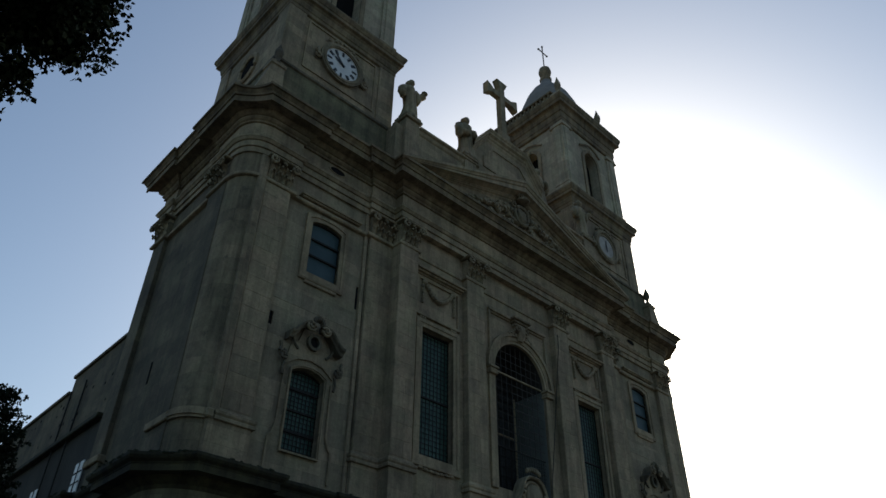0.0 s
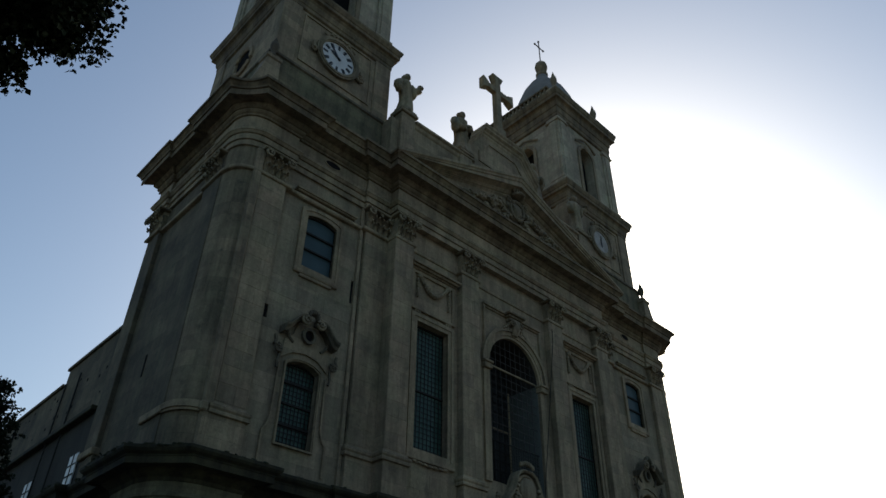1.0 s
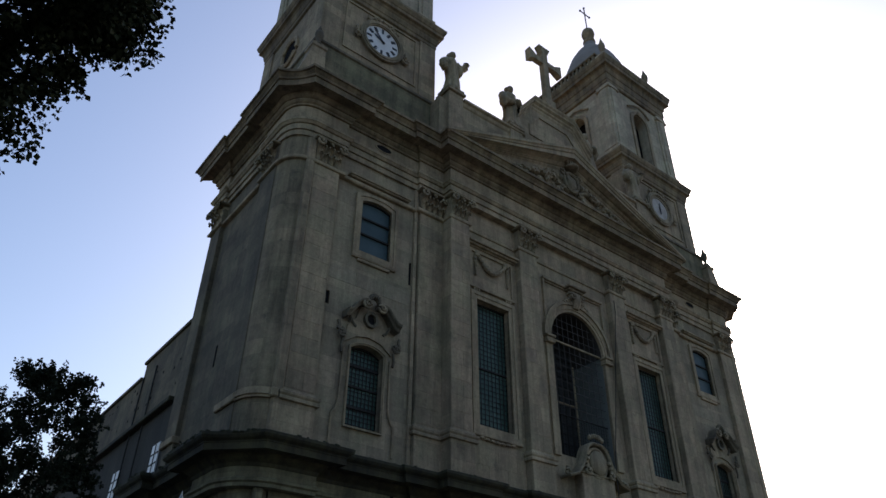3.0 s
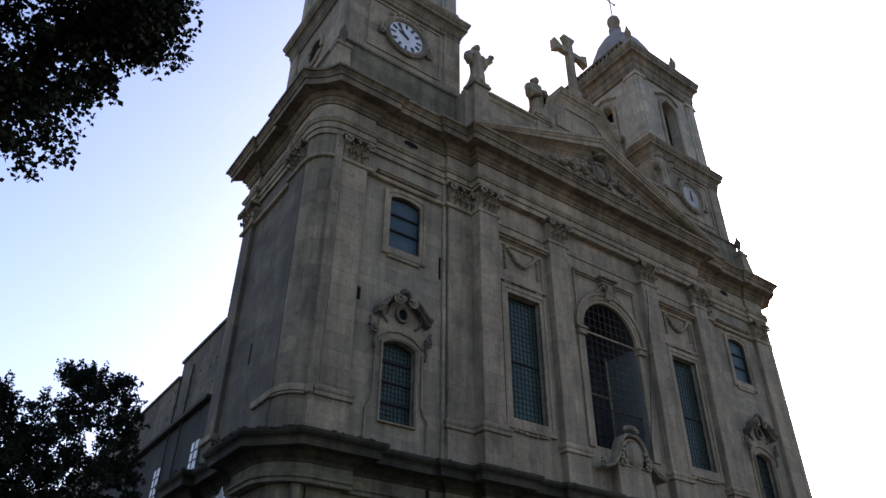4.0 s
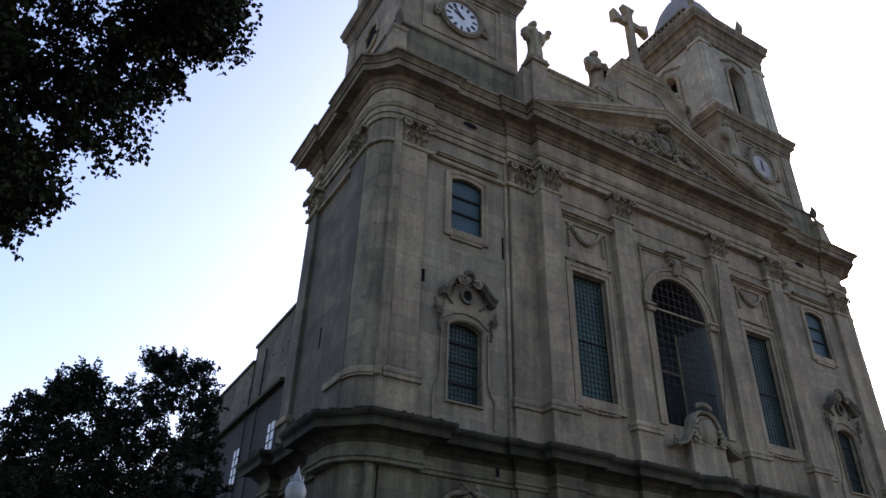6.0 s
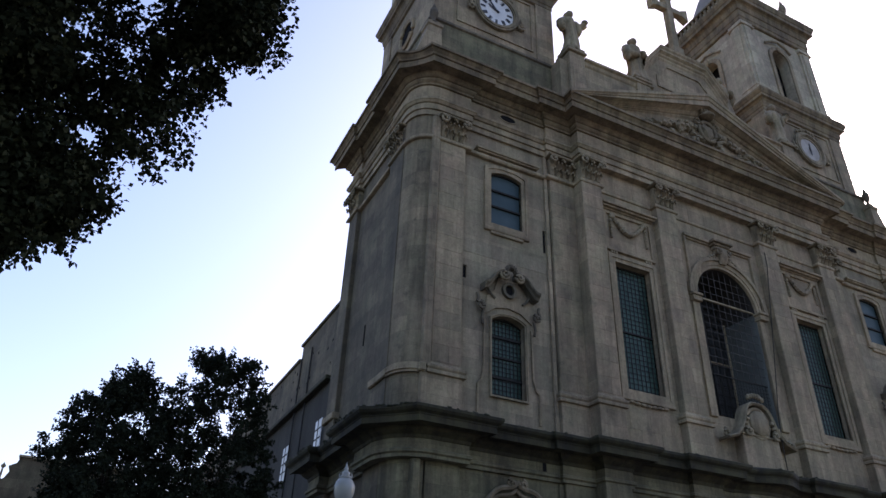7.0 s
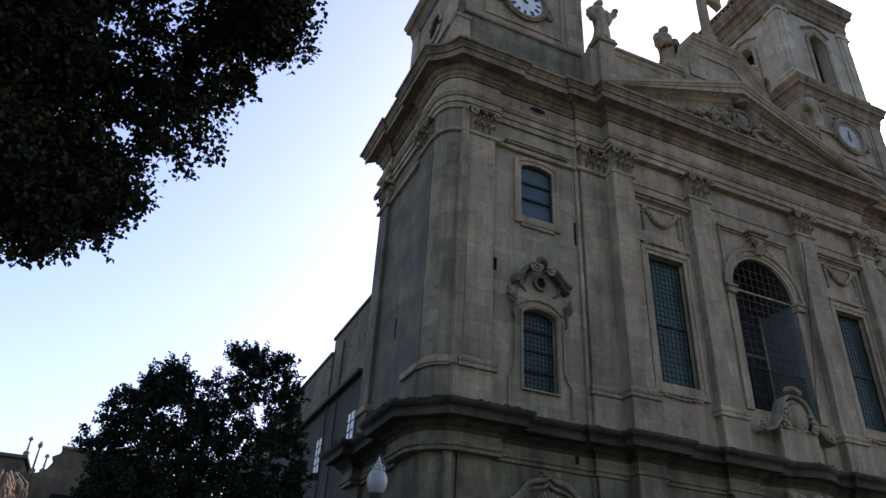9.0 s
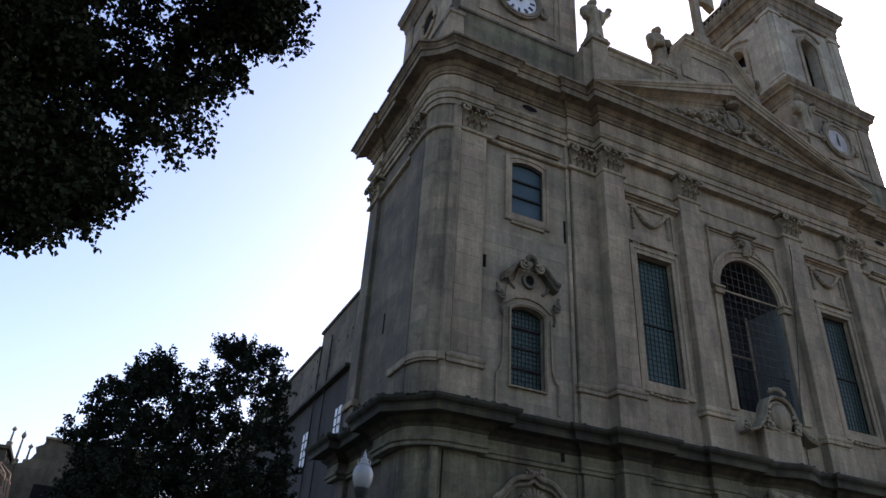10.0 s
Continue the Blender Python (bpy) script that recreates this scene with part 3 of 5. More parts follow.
def crest(s):
    """Broken curved pediment with scrolls, shell and a round eye over a lower window."""
    k = thing_part("window_crest", "carved baroque crest with scrolls round a dark oculus")
    c = s * 10.37
    bm = bmesh.new()
    for sx in (-1, 1):
        pts = [(c + sx * (0.22 + 0.86 * f), -0.16 - 0.14 * f, 13.76 - 0.25 * f - 0.42 * f * f + 0.16 * math.sin(6.3 * f) * f) for f in [i / 10 for i in range(11)]]
        rings = []
        for i, p in enumerate(pts):
            h = 0.12 + 0.04 * i / 10
            rings.append([(p[0], 0.05, p[2] - h), (p[0], p[1] - 0.05, p[2] - h), (p[0], p[1] - 0.1, p[2] - h * 0.4), (p[0], p[1] - 0.2, p[2]), (p[0], p[1] - 0.22, p[2] + h * 0.5), (p[0], 0.05, p[2] + h * 0.8)])
        loft(bm, rings, True)
        
        # drop scrolls at the springing
        scroll(bm, (c + sx * 1.12, -0.14, 12.35), 0.16, sx, 1.5, 0.06, 0.08, math.pi / 2)
        tube(bm, [(c + sx * 1.24, -0.1, 12.8), (c + sx * 1.2, -0.12, 12.6), (c + sx * 1.26, -0.12, 12.45)], 0.06, 5)
        tube(bm, [(c + sx * 1.0, -0.1, 12.2), (c + sx * 1.06, -0.1, 11.9), (c + sx * 1.02, -0.08, 11.7)], 0.05, 5)
        tube(bm, [(c + sx * 0.85, -0.08, 13.15), (c + sx * 0.72, -0.1, 12.9), (c + sx * 0.55, -0.1, 12.75)], 0.05, 5)
    for i in range(7):
        a = math.pi * (0.1 + 0.8 * i / 6)
        blob(bm, (c + 0.2 * math.cos(a), -0.28, 13.8 + 0.22 * math.sin(a)), (0.07, 0.14, 0.14), i, 0.2, 1)
    # darker stone than the volutes: shade under the hood and dirt in one colour
    part("scrollwork", bm, DARKENED, k, "carved scrolls, darkened for shade and dirt")
    for sx in (-1, 1):
        bm = bmesh.new()
        scroll(bm, (c + sx * 0.28, -0.34, 13.62), 0.21, -sx, 1.9, 0.06, 0.1, math.pi / 2)
        part("volute", bm, CARVED, k, "pale carved volute", smooth=True)
    bm = bmesh.new()
    o1 = [(c + 0.18 * math.cos(2 * math.pi * i / 18), 13.16 + 0.2 * math.sin(2 * math.pi * i / 18)) for i in range(18)]
    o2 = [(c + 0.28 * math.cos(2 * math.pi * i / 18), 13.16 + 0.3 * math.sin(2 * math.pi * i / 18)) for i in range(18)]
    ring_frame(bm, o1, o2, -0.2, 0.05)
    part("oculus_ring", bm, DARKENED, k)
    bm = bmesh.new()
    filled(bm, o1, -0.08, 0.06)
    part("oculus", bm, DARK, k)
    bm = bmesh.new()
    plate_pts = [(c - 0.95, 12.1), (c - 0.5, 12.42), (c, 12.52), (c + 0.5, 12.42), (c + 0.95, 12.1), (c + 0.85, 12.8), (c + 0.55, 13.1), (c + 0.4, 13.6), (c - 0.4, 13.6), (c - 0.55, 13.1), (c - 0.85, 12.8)]
    filled(bm, plate_pts, -0.07, 0.1)
    part("crest_panel", bm, WALL, k)
    # ogee side trims running down beside the window
    for sx in (-1, 1):
        bm = bmesh.new()
        tube(bm, [(c + sx * 0.93, -0.04, 11.9), (c + sx * 0.95, -0.04, 10.1), (c + sx * 1.05, -0.05, 9.75), (c + sx * 1.17, -0.05, 9.6), (c + sx * 1.17, -0.04, 8.6)], 0.045, 5)
        part("side_trim", bm, TRIM, k)


def door_hood(s):
    """Ogee hood of the side door under the belt, with its carved fill."""
    k = thing_part("door_hood", "ogee-shaped carved stone hood over a side door")
    c = s * 10.25
    bm = bmesh.new()
    for off, rad, out in ((0, 0.08, 0.22), (-0.2, 0.055, 0.14)):
        for sx in (-1, 1):
            pts = [(c + sx * (1.35 - 1.35 * f), -out, 5.76 + off + 0.55 * f + 0.34 * f ** 3 + 0.3 * math.sin(math.pi * f) ** 2) for f in [q / 14 for q in range(15)]]
            tube(bm, pts, rad, 6)
    for sx in (-1, 1):
        scroll(bm, (c + sx * 1.34, -0.18, 5.7), 0.16, sx, 1.4, 0.07, 0.1, math.pi / 2)
        scroll(bm, (c + sx * 0.2, -0.22, 6.6), 0.14, -sx, 1.4, 0.06, 0.1, math.pi / 2)
    part("hood_moulding", bm, CARVED, k)
    bm = bmesh.new()
    for j in range(9):
        a = math.pi * (0.08 + 0.84 * j / 8)
        tube(bm, [(c + 0.08 * math.cos(a), -0.08, 5.72 + 0.06 * math.sin(a)), (c + 0.3 * math.cos(a), -0.15, 5.72 + 0.28 * math.sin(a)), (c + 0.5 * math.cos(a), -0.12, 5.72 + 0.46 * math.sin(a))], 0.045, 6, 0.075)
    blob(bm, (c, -0.12, 5.7), (0.14, 0.08, 0.12), 3, 0.2, 2)
    part("shell", bm, CARVED, k)


for s in (-1, 1):
    xx = sorted((s * 12.2, s * 8.62))
    one_box("lower_wall", xx[0], xx[1], -0.03, 0.05, 0, 6.9, LOWER, church, 0)
    one_box("slit_window", s * 9.17 - 0.07, s * 9.17 + 0.07, -0.121, 0.0, 7.15, 7.41, DARK, church, 0)
    xx = sorted((s * 6.2, s * 3.45))
    one_box("lower_wall", xx[0], xx[1], -0.45, -0.3, 0, 6.9, LOWER, church, 0)
for s in (-1, 1):
    hood(s)
    apron(s)
    festoon(s)
    crest(s)
    door_hood(s)

# ---- the deep arched recess over the portal ----
recess = thing_part("arched_recess", "deep round-arched recess with a barred window at its back")
bm = bmesh.new()
for r0, r1, y in ((1.65, 1.78, -0.5), (1.78, 1.98, -0.54), (1.98, 2.14, -0.62)):
    i_l, o_l = arched(-r0, r0, 15.0, 15.15, r0, 24)[2:], arched(-r1, r1, 15.0, 15.15, r1, 24)[2:]
    loft(bm, [[(x, -0.38, z) for x, z in o_l], [(x, y, z) for x, z in o_l], [(x, y, z) for x, z in i_l], [(x, -0.38, z) for x, z in i_l]])
part("archivolt", bm, TRIM, recess, "moulded round arch")
for s in (-1, 1):
    xx = sorted((s * 1.65, s * 2.02))
    bm = bmesh.new()
    box(bm, xx[0] - 0.08, xx[1] + 0.08, -0.7, -0.3, 15.05, 15.16, 0.02)
    box(bm, xx[0] - 0.03, xx[1] + 0.03, -0.63, -0.3, 14.9, 15.05, 0.02)
    box(bm, xx[0] - 0.05, xx[1] + 0.05, -0.66, -0.3, 14.8, 14.9, 0.02)
    part("impost", bm, TRIM, recess)
    one_box("jamb", xx[0], xx[1], -0.52, -0.3, 10.1, 14.8, TRIM, recess, 0.015)
# plastered reveals, the vault over them, coloured dark for its shade, and the floor
BACK = 1.42
for s in (-1, 1):
    xx = sorted((s * 1.635, s * 2.1))
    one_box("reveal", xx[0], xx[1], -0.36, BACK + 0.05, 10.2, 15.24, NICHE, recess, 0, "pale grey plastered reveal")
bm = bmesh.new()
vault = arched(-1.635, 1.635, 15.0, 15.15, 1.635, 24)[2:]
loft(bm, [[(x, -0.37, z) for x, z in vault], [(x, BACK, z) for x, z in vault], [(x * 1.2, BACK + 0.05, 15.15 + (z - 15.15) * 1.2) for x, z in vault], [(x * 1.2, -0.37, 15.15 + (z - 15.15) * 1.2) for x, z in vault]])
part("vault", bm, VAULT_SHADE, recess, "stone vault with its shade in the colour")
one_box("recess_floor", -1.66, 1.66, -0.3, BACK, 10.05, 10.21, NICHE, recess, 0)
bm = bmesh.new()
filled(bm, arched(-1.9, 1.9, 10.1, 15.15, 1.9, 20), BACK, 0.05)
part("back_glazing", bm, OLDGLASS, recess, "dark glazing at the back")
for i in range(1, 9):
    x = -1.65 + 3.3 * i / 9
    top = 15.15 + math.sqrt(max(0.0, 1.65 ** 2 - x * x))
    one_box("window_bar", x - 0.022, x + 0.022, BACK - 0.08, BACK - 0.03, 10.2, top, IRON, recess, 0)
for i in range(1, 15):
    z = 10.2 + 0.44 * i
    w = 1.65 if z < 15.15 else math.sqrt(1.65 ** 2 - (z - 15.15) ** 2)
    one_box("window_bar", -w, w, BACK - 0.075, BACK - 0.035, z - 0.018, z + 0.018, IRON, recess, 0)
one_box("window_transom", -1.65, 1.65, BACK - 0.14, BACK - 0.02, 13.31, 13.37, TRIM, recess, 0.01)
for s in (-1, 1):
    one_box("window_post", s * 1.6 - 0.04, s * 1.6 + 0.04, BACK - 0.12, BACK - 0.02, 10.2, 15.3, TRIM, recess, 0.01)
# tie bar at the springing, thin wires and the low guard in front
one_box("tie_bar", -1.65, 1.65, -0.3, -0.22, 15.18, 15.25, TRIM, recess, 0.01)
guard = new("guard_mesh")
guard.parent = recess
tagged(guard, "low wire guard across the opening")
one_box("rail", -1.65, 1.65, -0.24, -0.2, 11.95, 11.99, IRON, guard, 0)
for i in range(1, 22):
    x = -1.65 + 3.3 * i / 22
    one_box("wire", x - 0.006, x + 0.006, -0.226, -0.214, 10.2, 11.95, IRON, guard, 0)
for i in range(1, 12):
    one_box("wire", -1.65, 1.65, -0.225, -0.215, 10.2 + 0.146 * i - 0.006, 10.2 + 0.146 * i + 0.006, IRON, guard, 0)
for i in range(1, 10):
    x = -1.65 + 3.3 * i / 10
    one_box("grille_bar", x - 0.009, x + 0.009, -0.262, -0.24, 11.99, 15.15 + math.sqrt(1.62 ** 2 - x * x), GRILLE, recess, 0)
for i in range(1, 13):
    z = 11.99 + 0.36 * i
    w = 1.63 if z < 15.15 else math.sqrt(1.62 ** 2 - (z - 15.15) ** 2)
    one_box("grille_bar", -w, w, -0.26, -0.242, z - 0.01, z + 0.01, GRILLE, recess, 0)
# keystone console and the flat label moulding over the arch
bm = bmesh.new()
for w, d, z0, z1 in ((0.46, 0.32, 17.82, 17.92), (0.57, 0.44, 17.92, 18.04), (0.5, 0.36, 18.04, 18.1), (0.36, 0.24, 17.66, 17.82)):
    box(bm, -w, w, -0.42 - d, -0.3, z0, z1, 0.025)
rings = []
for f in range(9):
    q = f / 8
    w, d = 0.3 - 0.13 * q, 0.3 + 0.1 * math.sin(3.1 * q) - 0.12 * q
    rings.append([(-w, -0.35, 17.7 - 0.72 * q), (-w, -0.42 - d, 17.7 - 0.72 * q), (-w * 0.4, -0.48 - d, 17.7 - 0.72 * q), (w * 0.4, -0.48 - d, 17.7 - 0.72 * q), (w, -0.42 - d, 17.7 - 0.72 * q), (w, -0.35, 17.7 - 0.72 * q)])
loft(bm, rings, True)
for sx in (-1, 1):
    scroll(bm, (sx * 0.24, -0.74, 17.5), 0.17, -sx, 1.5, 0.06, 0.1, math.pi / 2)
    scroll(bm, (sx * 0.42, -0.56, 17.2), 0.14, sx, 1.4, 0.05, 0.06, math.pi / 2)
    for j in range(4):
        blob(bm, (sx * (0.34 + 0.13 * j), -0.58, 17.42 - 0.09 * j), (0.12, 0.09, 0.1), j, 0.5, 1)
part("keystone", bm, CARVED, recess, "carved scroll keystone")
for sx in (-1, 1):
    bm = bmesh.new()
    xx = sorted((sx * 0.5, sx * 1.95))
    box(bm, xx[0], xx[1], -0.58, -0.38, 17.92, 18.06, 0.02)
    box(bm, xx[0], xx[1], -0.5, -0.38, 17.84, 17.92, 0.02)
    xx = sorted((sx * 1.84, sx * 1.95))
    box(bm, xx[0], xx[1], -0.54, -0.38, 15.3, 17.92, 0.02)
    part("label_moulding", bm, TRIM, recess)

# pedestal with the oval shield and scrolls in front of the recess
shield = thing_part("portal_crest", "pedestal with an oval shield, scrolls and a stone crown")
one_box("pedestal_block", -0.98, 0.86, -0.86, -0.3, 8.2, 9.5, WALL, shield, 0.03)
one_box("pedestal_cap", -1.02, 0.9, -0.9, -0.3, 9.5, 9.58, TRIM, shield, 0.02)
SX, SY, SZ = -0.06, -0.84, 10.02
bm = bmesh.new()
lathe(bm, [(0.0, -0.14), (0.26, -0.12), (0.42, -0.05), (0.48, 0.0), (0.44, 0.1)], 0, 0, 0, 24, 1.0, 1.05)
bmesh.ops.transform(bm, matrix=pose(SX, SY, SZ, 90, 0, 0), verts=bm.verts)
part("oval_shield", bm, CARVED, shield, smooth=True)
bm = bmesh.new()
tube(bm, [(SX + 0.55 * math.cos(2 * math.pi * i / 24), SY + 0.02, SZ + 0.57 * math.sin(2 * math.pi * i / 24)) for i in range(25)], 0.07, 6)
part("shield_rim", bm, TRIM, shield, smooth=True)
bm = bmesh.new()
# heavy hood over the shield, swept down to the sides
for sx in (-1, 1):
    pts = [(0.0, 10.76), (0.26, 10.74), (0.46, 10.62), (0.61, 10.36), (0.74, 10.02), (0.93, 9.7), (1.22, 9.42), (1.7, 9.27)]
    rings = []
    for k, (x, z) in enumerate(pts):
        h = 0.06 - 0.002 * k
        rings.append([(SX + sx * x, -0.4, z - h), (SX + sx * x, SY - 0.1, z - h), (SX + sx * (x + 0.05), SY - 0.16, z), (SX + sx * (x + 0.05), SY - 0.1, z + h), (SX + sx * x, -0.4, z + h)])
    loft(bm, rings, True)
    scroll(bm, (SX + sx * 0.66, SY - 0.08, 9.62), 0.17, -sx, 1.5, 0.07, 0.12, math.pi / 2)
    scroll(bm, (SX + sx * 1.66, -0.74, 9.45), 0.18, sx, 1.4, 0.07, 0.12, math.pi / 2)
    for j in range(4):
        blob(bm, (SX + sx * (0.62 + 0.1 * j), SY - 0.06 + 0.04 * j, 10.1 - 0.16 * j), (0.12, 0.12, 0.1), j, 0.5, 1)
for i in range(7):
    blob(bm, (SX - 0.36 + 0.12 * i, SY - 0.06, 10.98 + 0.1 * math.sin(math.pi * i / 6)), (0.07, 0.09, 0.13), i, 0.4, 1)
part("scrollwork", bm, CARVED, shield)
bm = bmesh.new()
for sx in (-1, 1):
    tube(bm, [(sx * 0.9, -0.85, 7.2), (sx * 0.6, -0.95, 7.05), (sx * 0.5, -0.95, 6.8), (sx * 0.9, -0.9, 6.5), (sx * 1.3, -0.85, 6.45)], 0.1, 6)
    blob(bm, (sx * 1.1, -0.85, 7.1), (0.2, 0.16, 0.2), 7, 0.5)
blob(bm, (0, -1.0, 6.95), (0.3, 0.2, 0.3), 8, 0.5)
part("portal_scrollwork", bm, CARVED, shield)
# lightning cable that runs down the front
bm = bmesh.new()
tube(bm, [(2.62, -0.76, 18.3), (2.58, -0.77, 17.6), (2.2, -0.74, 15.4), (1.7, -0.78, 13.0), (1.15, -0.84, 10.6), (0.93, -0.92, 9.5), (0.9, -0.92, 8.35)], 0.018, 5)
part("lightning_cable", bm, IRON, church)

# ---- pediment ----
pediment = thing_part("pediment", "low triangular pediment with carved relief")
APEX, EDGE = 25.45, 22.06
SL = (APEX - EDGE) / 8.2
bm = bmesh.new()
prof = [(0.3, -0.8), (0.36, -0.68), (0.36, -0.6), (0.42, -0.56), (0.5, -0.44), (0.52, -0.38), (0.84, -0.24), (0.84, -0.27), (0.88, -0.27), (0.88, 0.02), (0.86, 0.04), (0.92, 0.07), (0.95, 0.22), (1.0, 0.26), (1.0, 0.4), (-0.5, 0.5)]
rings = []
for x in (-8.2, 0.0, 8.2):
    rings.append([(x, -0.7 - d, max(APEX - abs(x) * SL + h, 22.25)) for d, h in prof])
loft(bm, rings)
part("raking_cornice", bm, TRIM, pediment)
bm = bmesh.new()
filled(bm, [(-7.4, 22.3), (7.4, 22.3), (0, 25.25)], -1.0, 0.75)
part("tympanum", bm, WALL, pediment)
bm = bmesh.new()
rng = random.Random(5)
for i in range(80):
    x = rng.uniform(-3.7, 3.7)
    z = rng.uniform(22.95, max(23.1, 24.55 - abs(x) * 0.38))
    blob(bm, (x, -0.92, z), (rng.uniform(0.09, 0.22), 0.18, rng.uniform(0.08, 0.2)), i, 0.6, 1)
tube(bm, [(0.5 * math.cos(2 * math.pi * i / 16), -1.06, 23.85 + 0.55 * math.sin(2 * math.pi * i / 16)) for i in range(17)], 0.1, 6)
blob(bm, (0, -1.0, 23.85), (0.42, 0.2, 0.46), 2, 0.35)
blob(bm, (0, -1.18, 24.72), (0.4, 0.34, 0.14), 3, 0.4)
for k in range(5):
    blob(bm, (-0.32 + 0.16 * k, -1.2, 24.95 + 0.1 * math.sin(math.pi * k / 4)), (0.08, 0.12, 0.15), k, 0.4, 1)
for sx in (-1, 1):
    scroll(bm, (sx * 0.62, -1.04, 24.3), 0.2, sx, 1.4, 0.07, 0.12, math.pi / 2)
    scroll(bm, (sx * 1.5, -0.98, 23.65), 0.24, -sx, 1.5, 0.07, 0.12, math.pi / 2)
    scroll(bm, (sx * 2.5, -0.96, 23.4), 0.2, sx, 1.4, 0.06, 0.1, math.pi / 2)
    tube(bm, [(sx * 0.5, -0.98, 23.4), (sx * 1.1, -1.0, 23.75), (sx * 1.8, -0.98, 23.5), (sx * 2.7, -0.96, 23.4), (sx * 3.7, -0.92, 23.05)], 0.1, 6, 0.05)
    for j in range(11):
        blob(bm, (sx * (0.75 + 0.28 * j), -1.0, 23.85 - 0.085 * j + 0.08 * (j % 2)), (0.17, 0.2, 0.22 - 0.013 * j), j, 0.6, 1)
bmesh.ops.translate(bm, vec=(0, -0.13, 0), verts=bm.verts)
part("relief", bm, CARVED, pediment, "carved coat of arms with foliage")

# ---- attic with its sloping parapet and the gabled cross pedestal ----
attic = thing_part("attic", "attic wall with coping behind the pediment")
bm = bmesh.new()
filled(bm, [(-7.15, 22.4), (7.15, 22.4), (7.15, 26.15), (2.9, 26.25), (-2.9, 26.25), (-7.15, 26.15)], -0.35, 0.7)
part("parapet", bm, WALL, attic)
for s in (-1, 1):
    bm = bmesh.new()
    rings = [[(s * x, -0.35 - d, z + h) for d, h in ((0, -0.3), (0.06, -0.22), (0.1, -0.06), (0.2, 0.0), (0.2, 0.12), (-0.6, 0.2))] for x, z in ((6.3, 26.05), (2.3, 26.15))]
    loft(bm, rings)
    part("coping", bm, TRIM, attic)
    xx = sorted((s * 7.1, s * 7.62))
    one_box("parapet_end", xx[0], xx[1], -0.3, 0.6, 22.4, 25.75, WALL, attic, 0.02)
for s in (-1, 1):
    for a, b, top in ((6.35, 7.2, 26.5), (2.5, 3.3, 26.5)):
        xx = sorted((s * a, s * b))
        bm = bmesh.new()
        box(bm, xx[0], xx[1], -0.5, 0.4, 22.4, top - 0.25, 0.02)
        box(bm, xx[0] - 0.1, xx[1] + 0.1, -0.62, 0.45, top - 0.25, top - 0.1, 0.03)
        box(bm, xx[0] - 0.02, xx[1] + 0.02, -0.52, 0.4, top - 0.1, top, 0.02)
        box(bm, xx[0] + 0.14, xx[1] - 0.14, -0.52, 0.3, 23.6, 25.5, 0.01)
        part("statue_pedestal", bm, WALL, attic)
GABLE = [(-2.5, 27.4), (-1.4, 29.0), (1.4, 29.0), (2.5, 27.4)]
bm = bmesh.new()
filled(bm, [(-2.5, 22.4), (2.5, 22.4)] + GABLE[::-1], -0.38, 1.4)
part("gable_block", bm, WALL, attic)
bm = bmesh.new()
loft(bm, [[(x * 1.09, -0.38 - d, z + 0.1 + h) for d, h in ((0, -0.52), (0.05, -0.4), (0.05, -0.32), (0.12, -0.24), (0.14, -0.15), (0.26, -0.05), (0.26, 0.06), (0.32, 0.14), (0.34, 0.26), (-1.5, 0.32))] for x, z in GABLE])
part("gable_cornice", bm, TRIM, attic)
bm = bmesh.new()
ring_frame(bm, [(-1.75, 26.7), (1.75, 26.7), (1.75, 27.3), (1.05, 28.2), (-1.05, 28.2), (-1.75, 27.3)], [(-1.86, 26.6), (1.86, 26.6), (1.86, 27.34), (1.1, 28.3), (-1.1, 28.3), (-1.86, 27.34)], -0.44, -0.36)
part("gable_panel", bm, TRIM, attic)


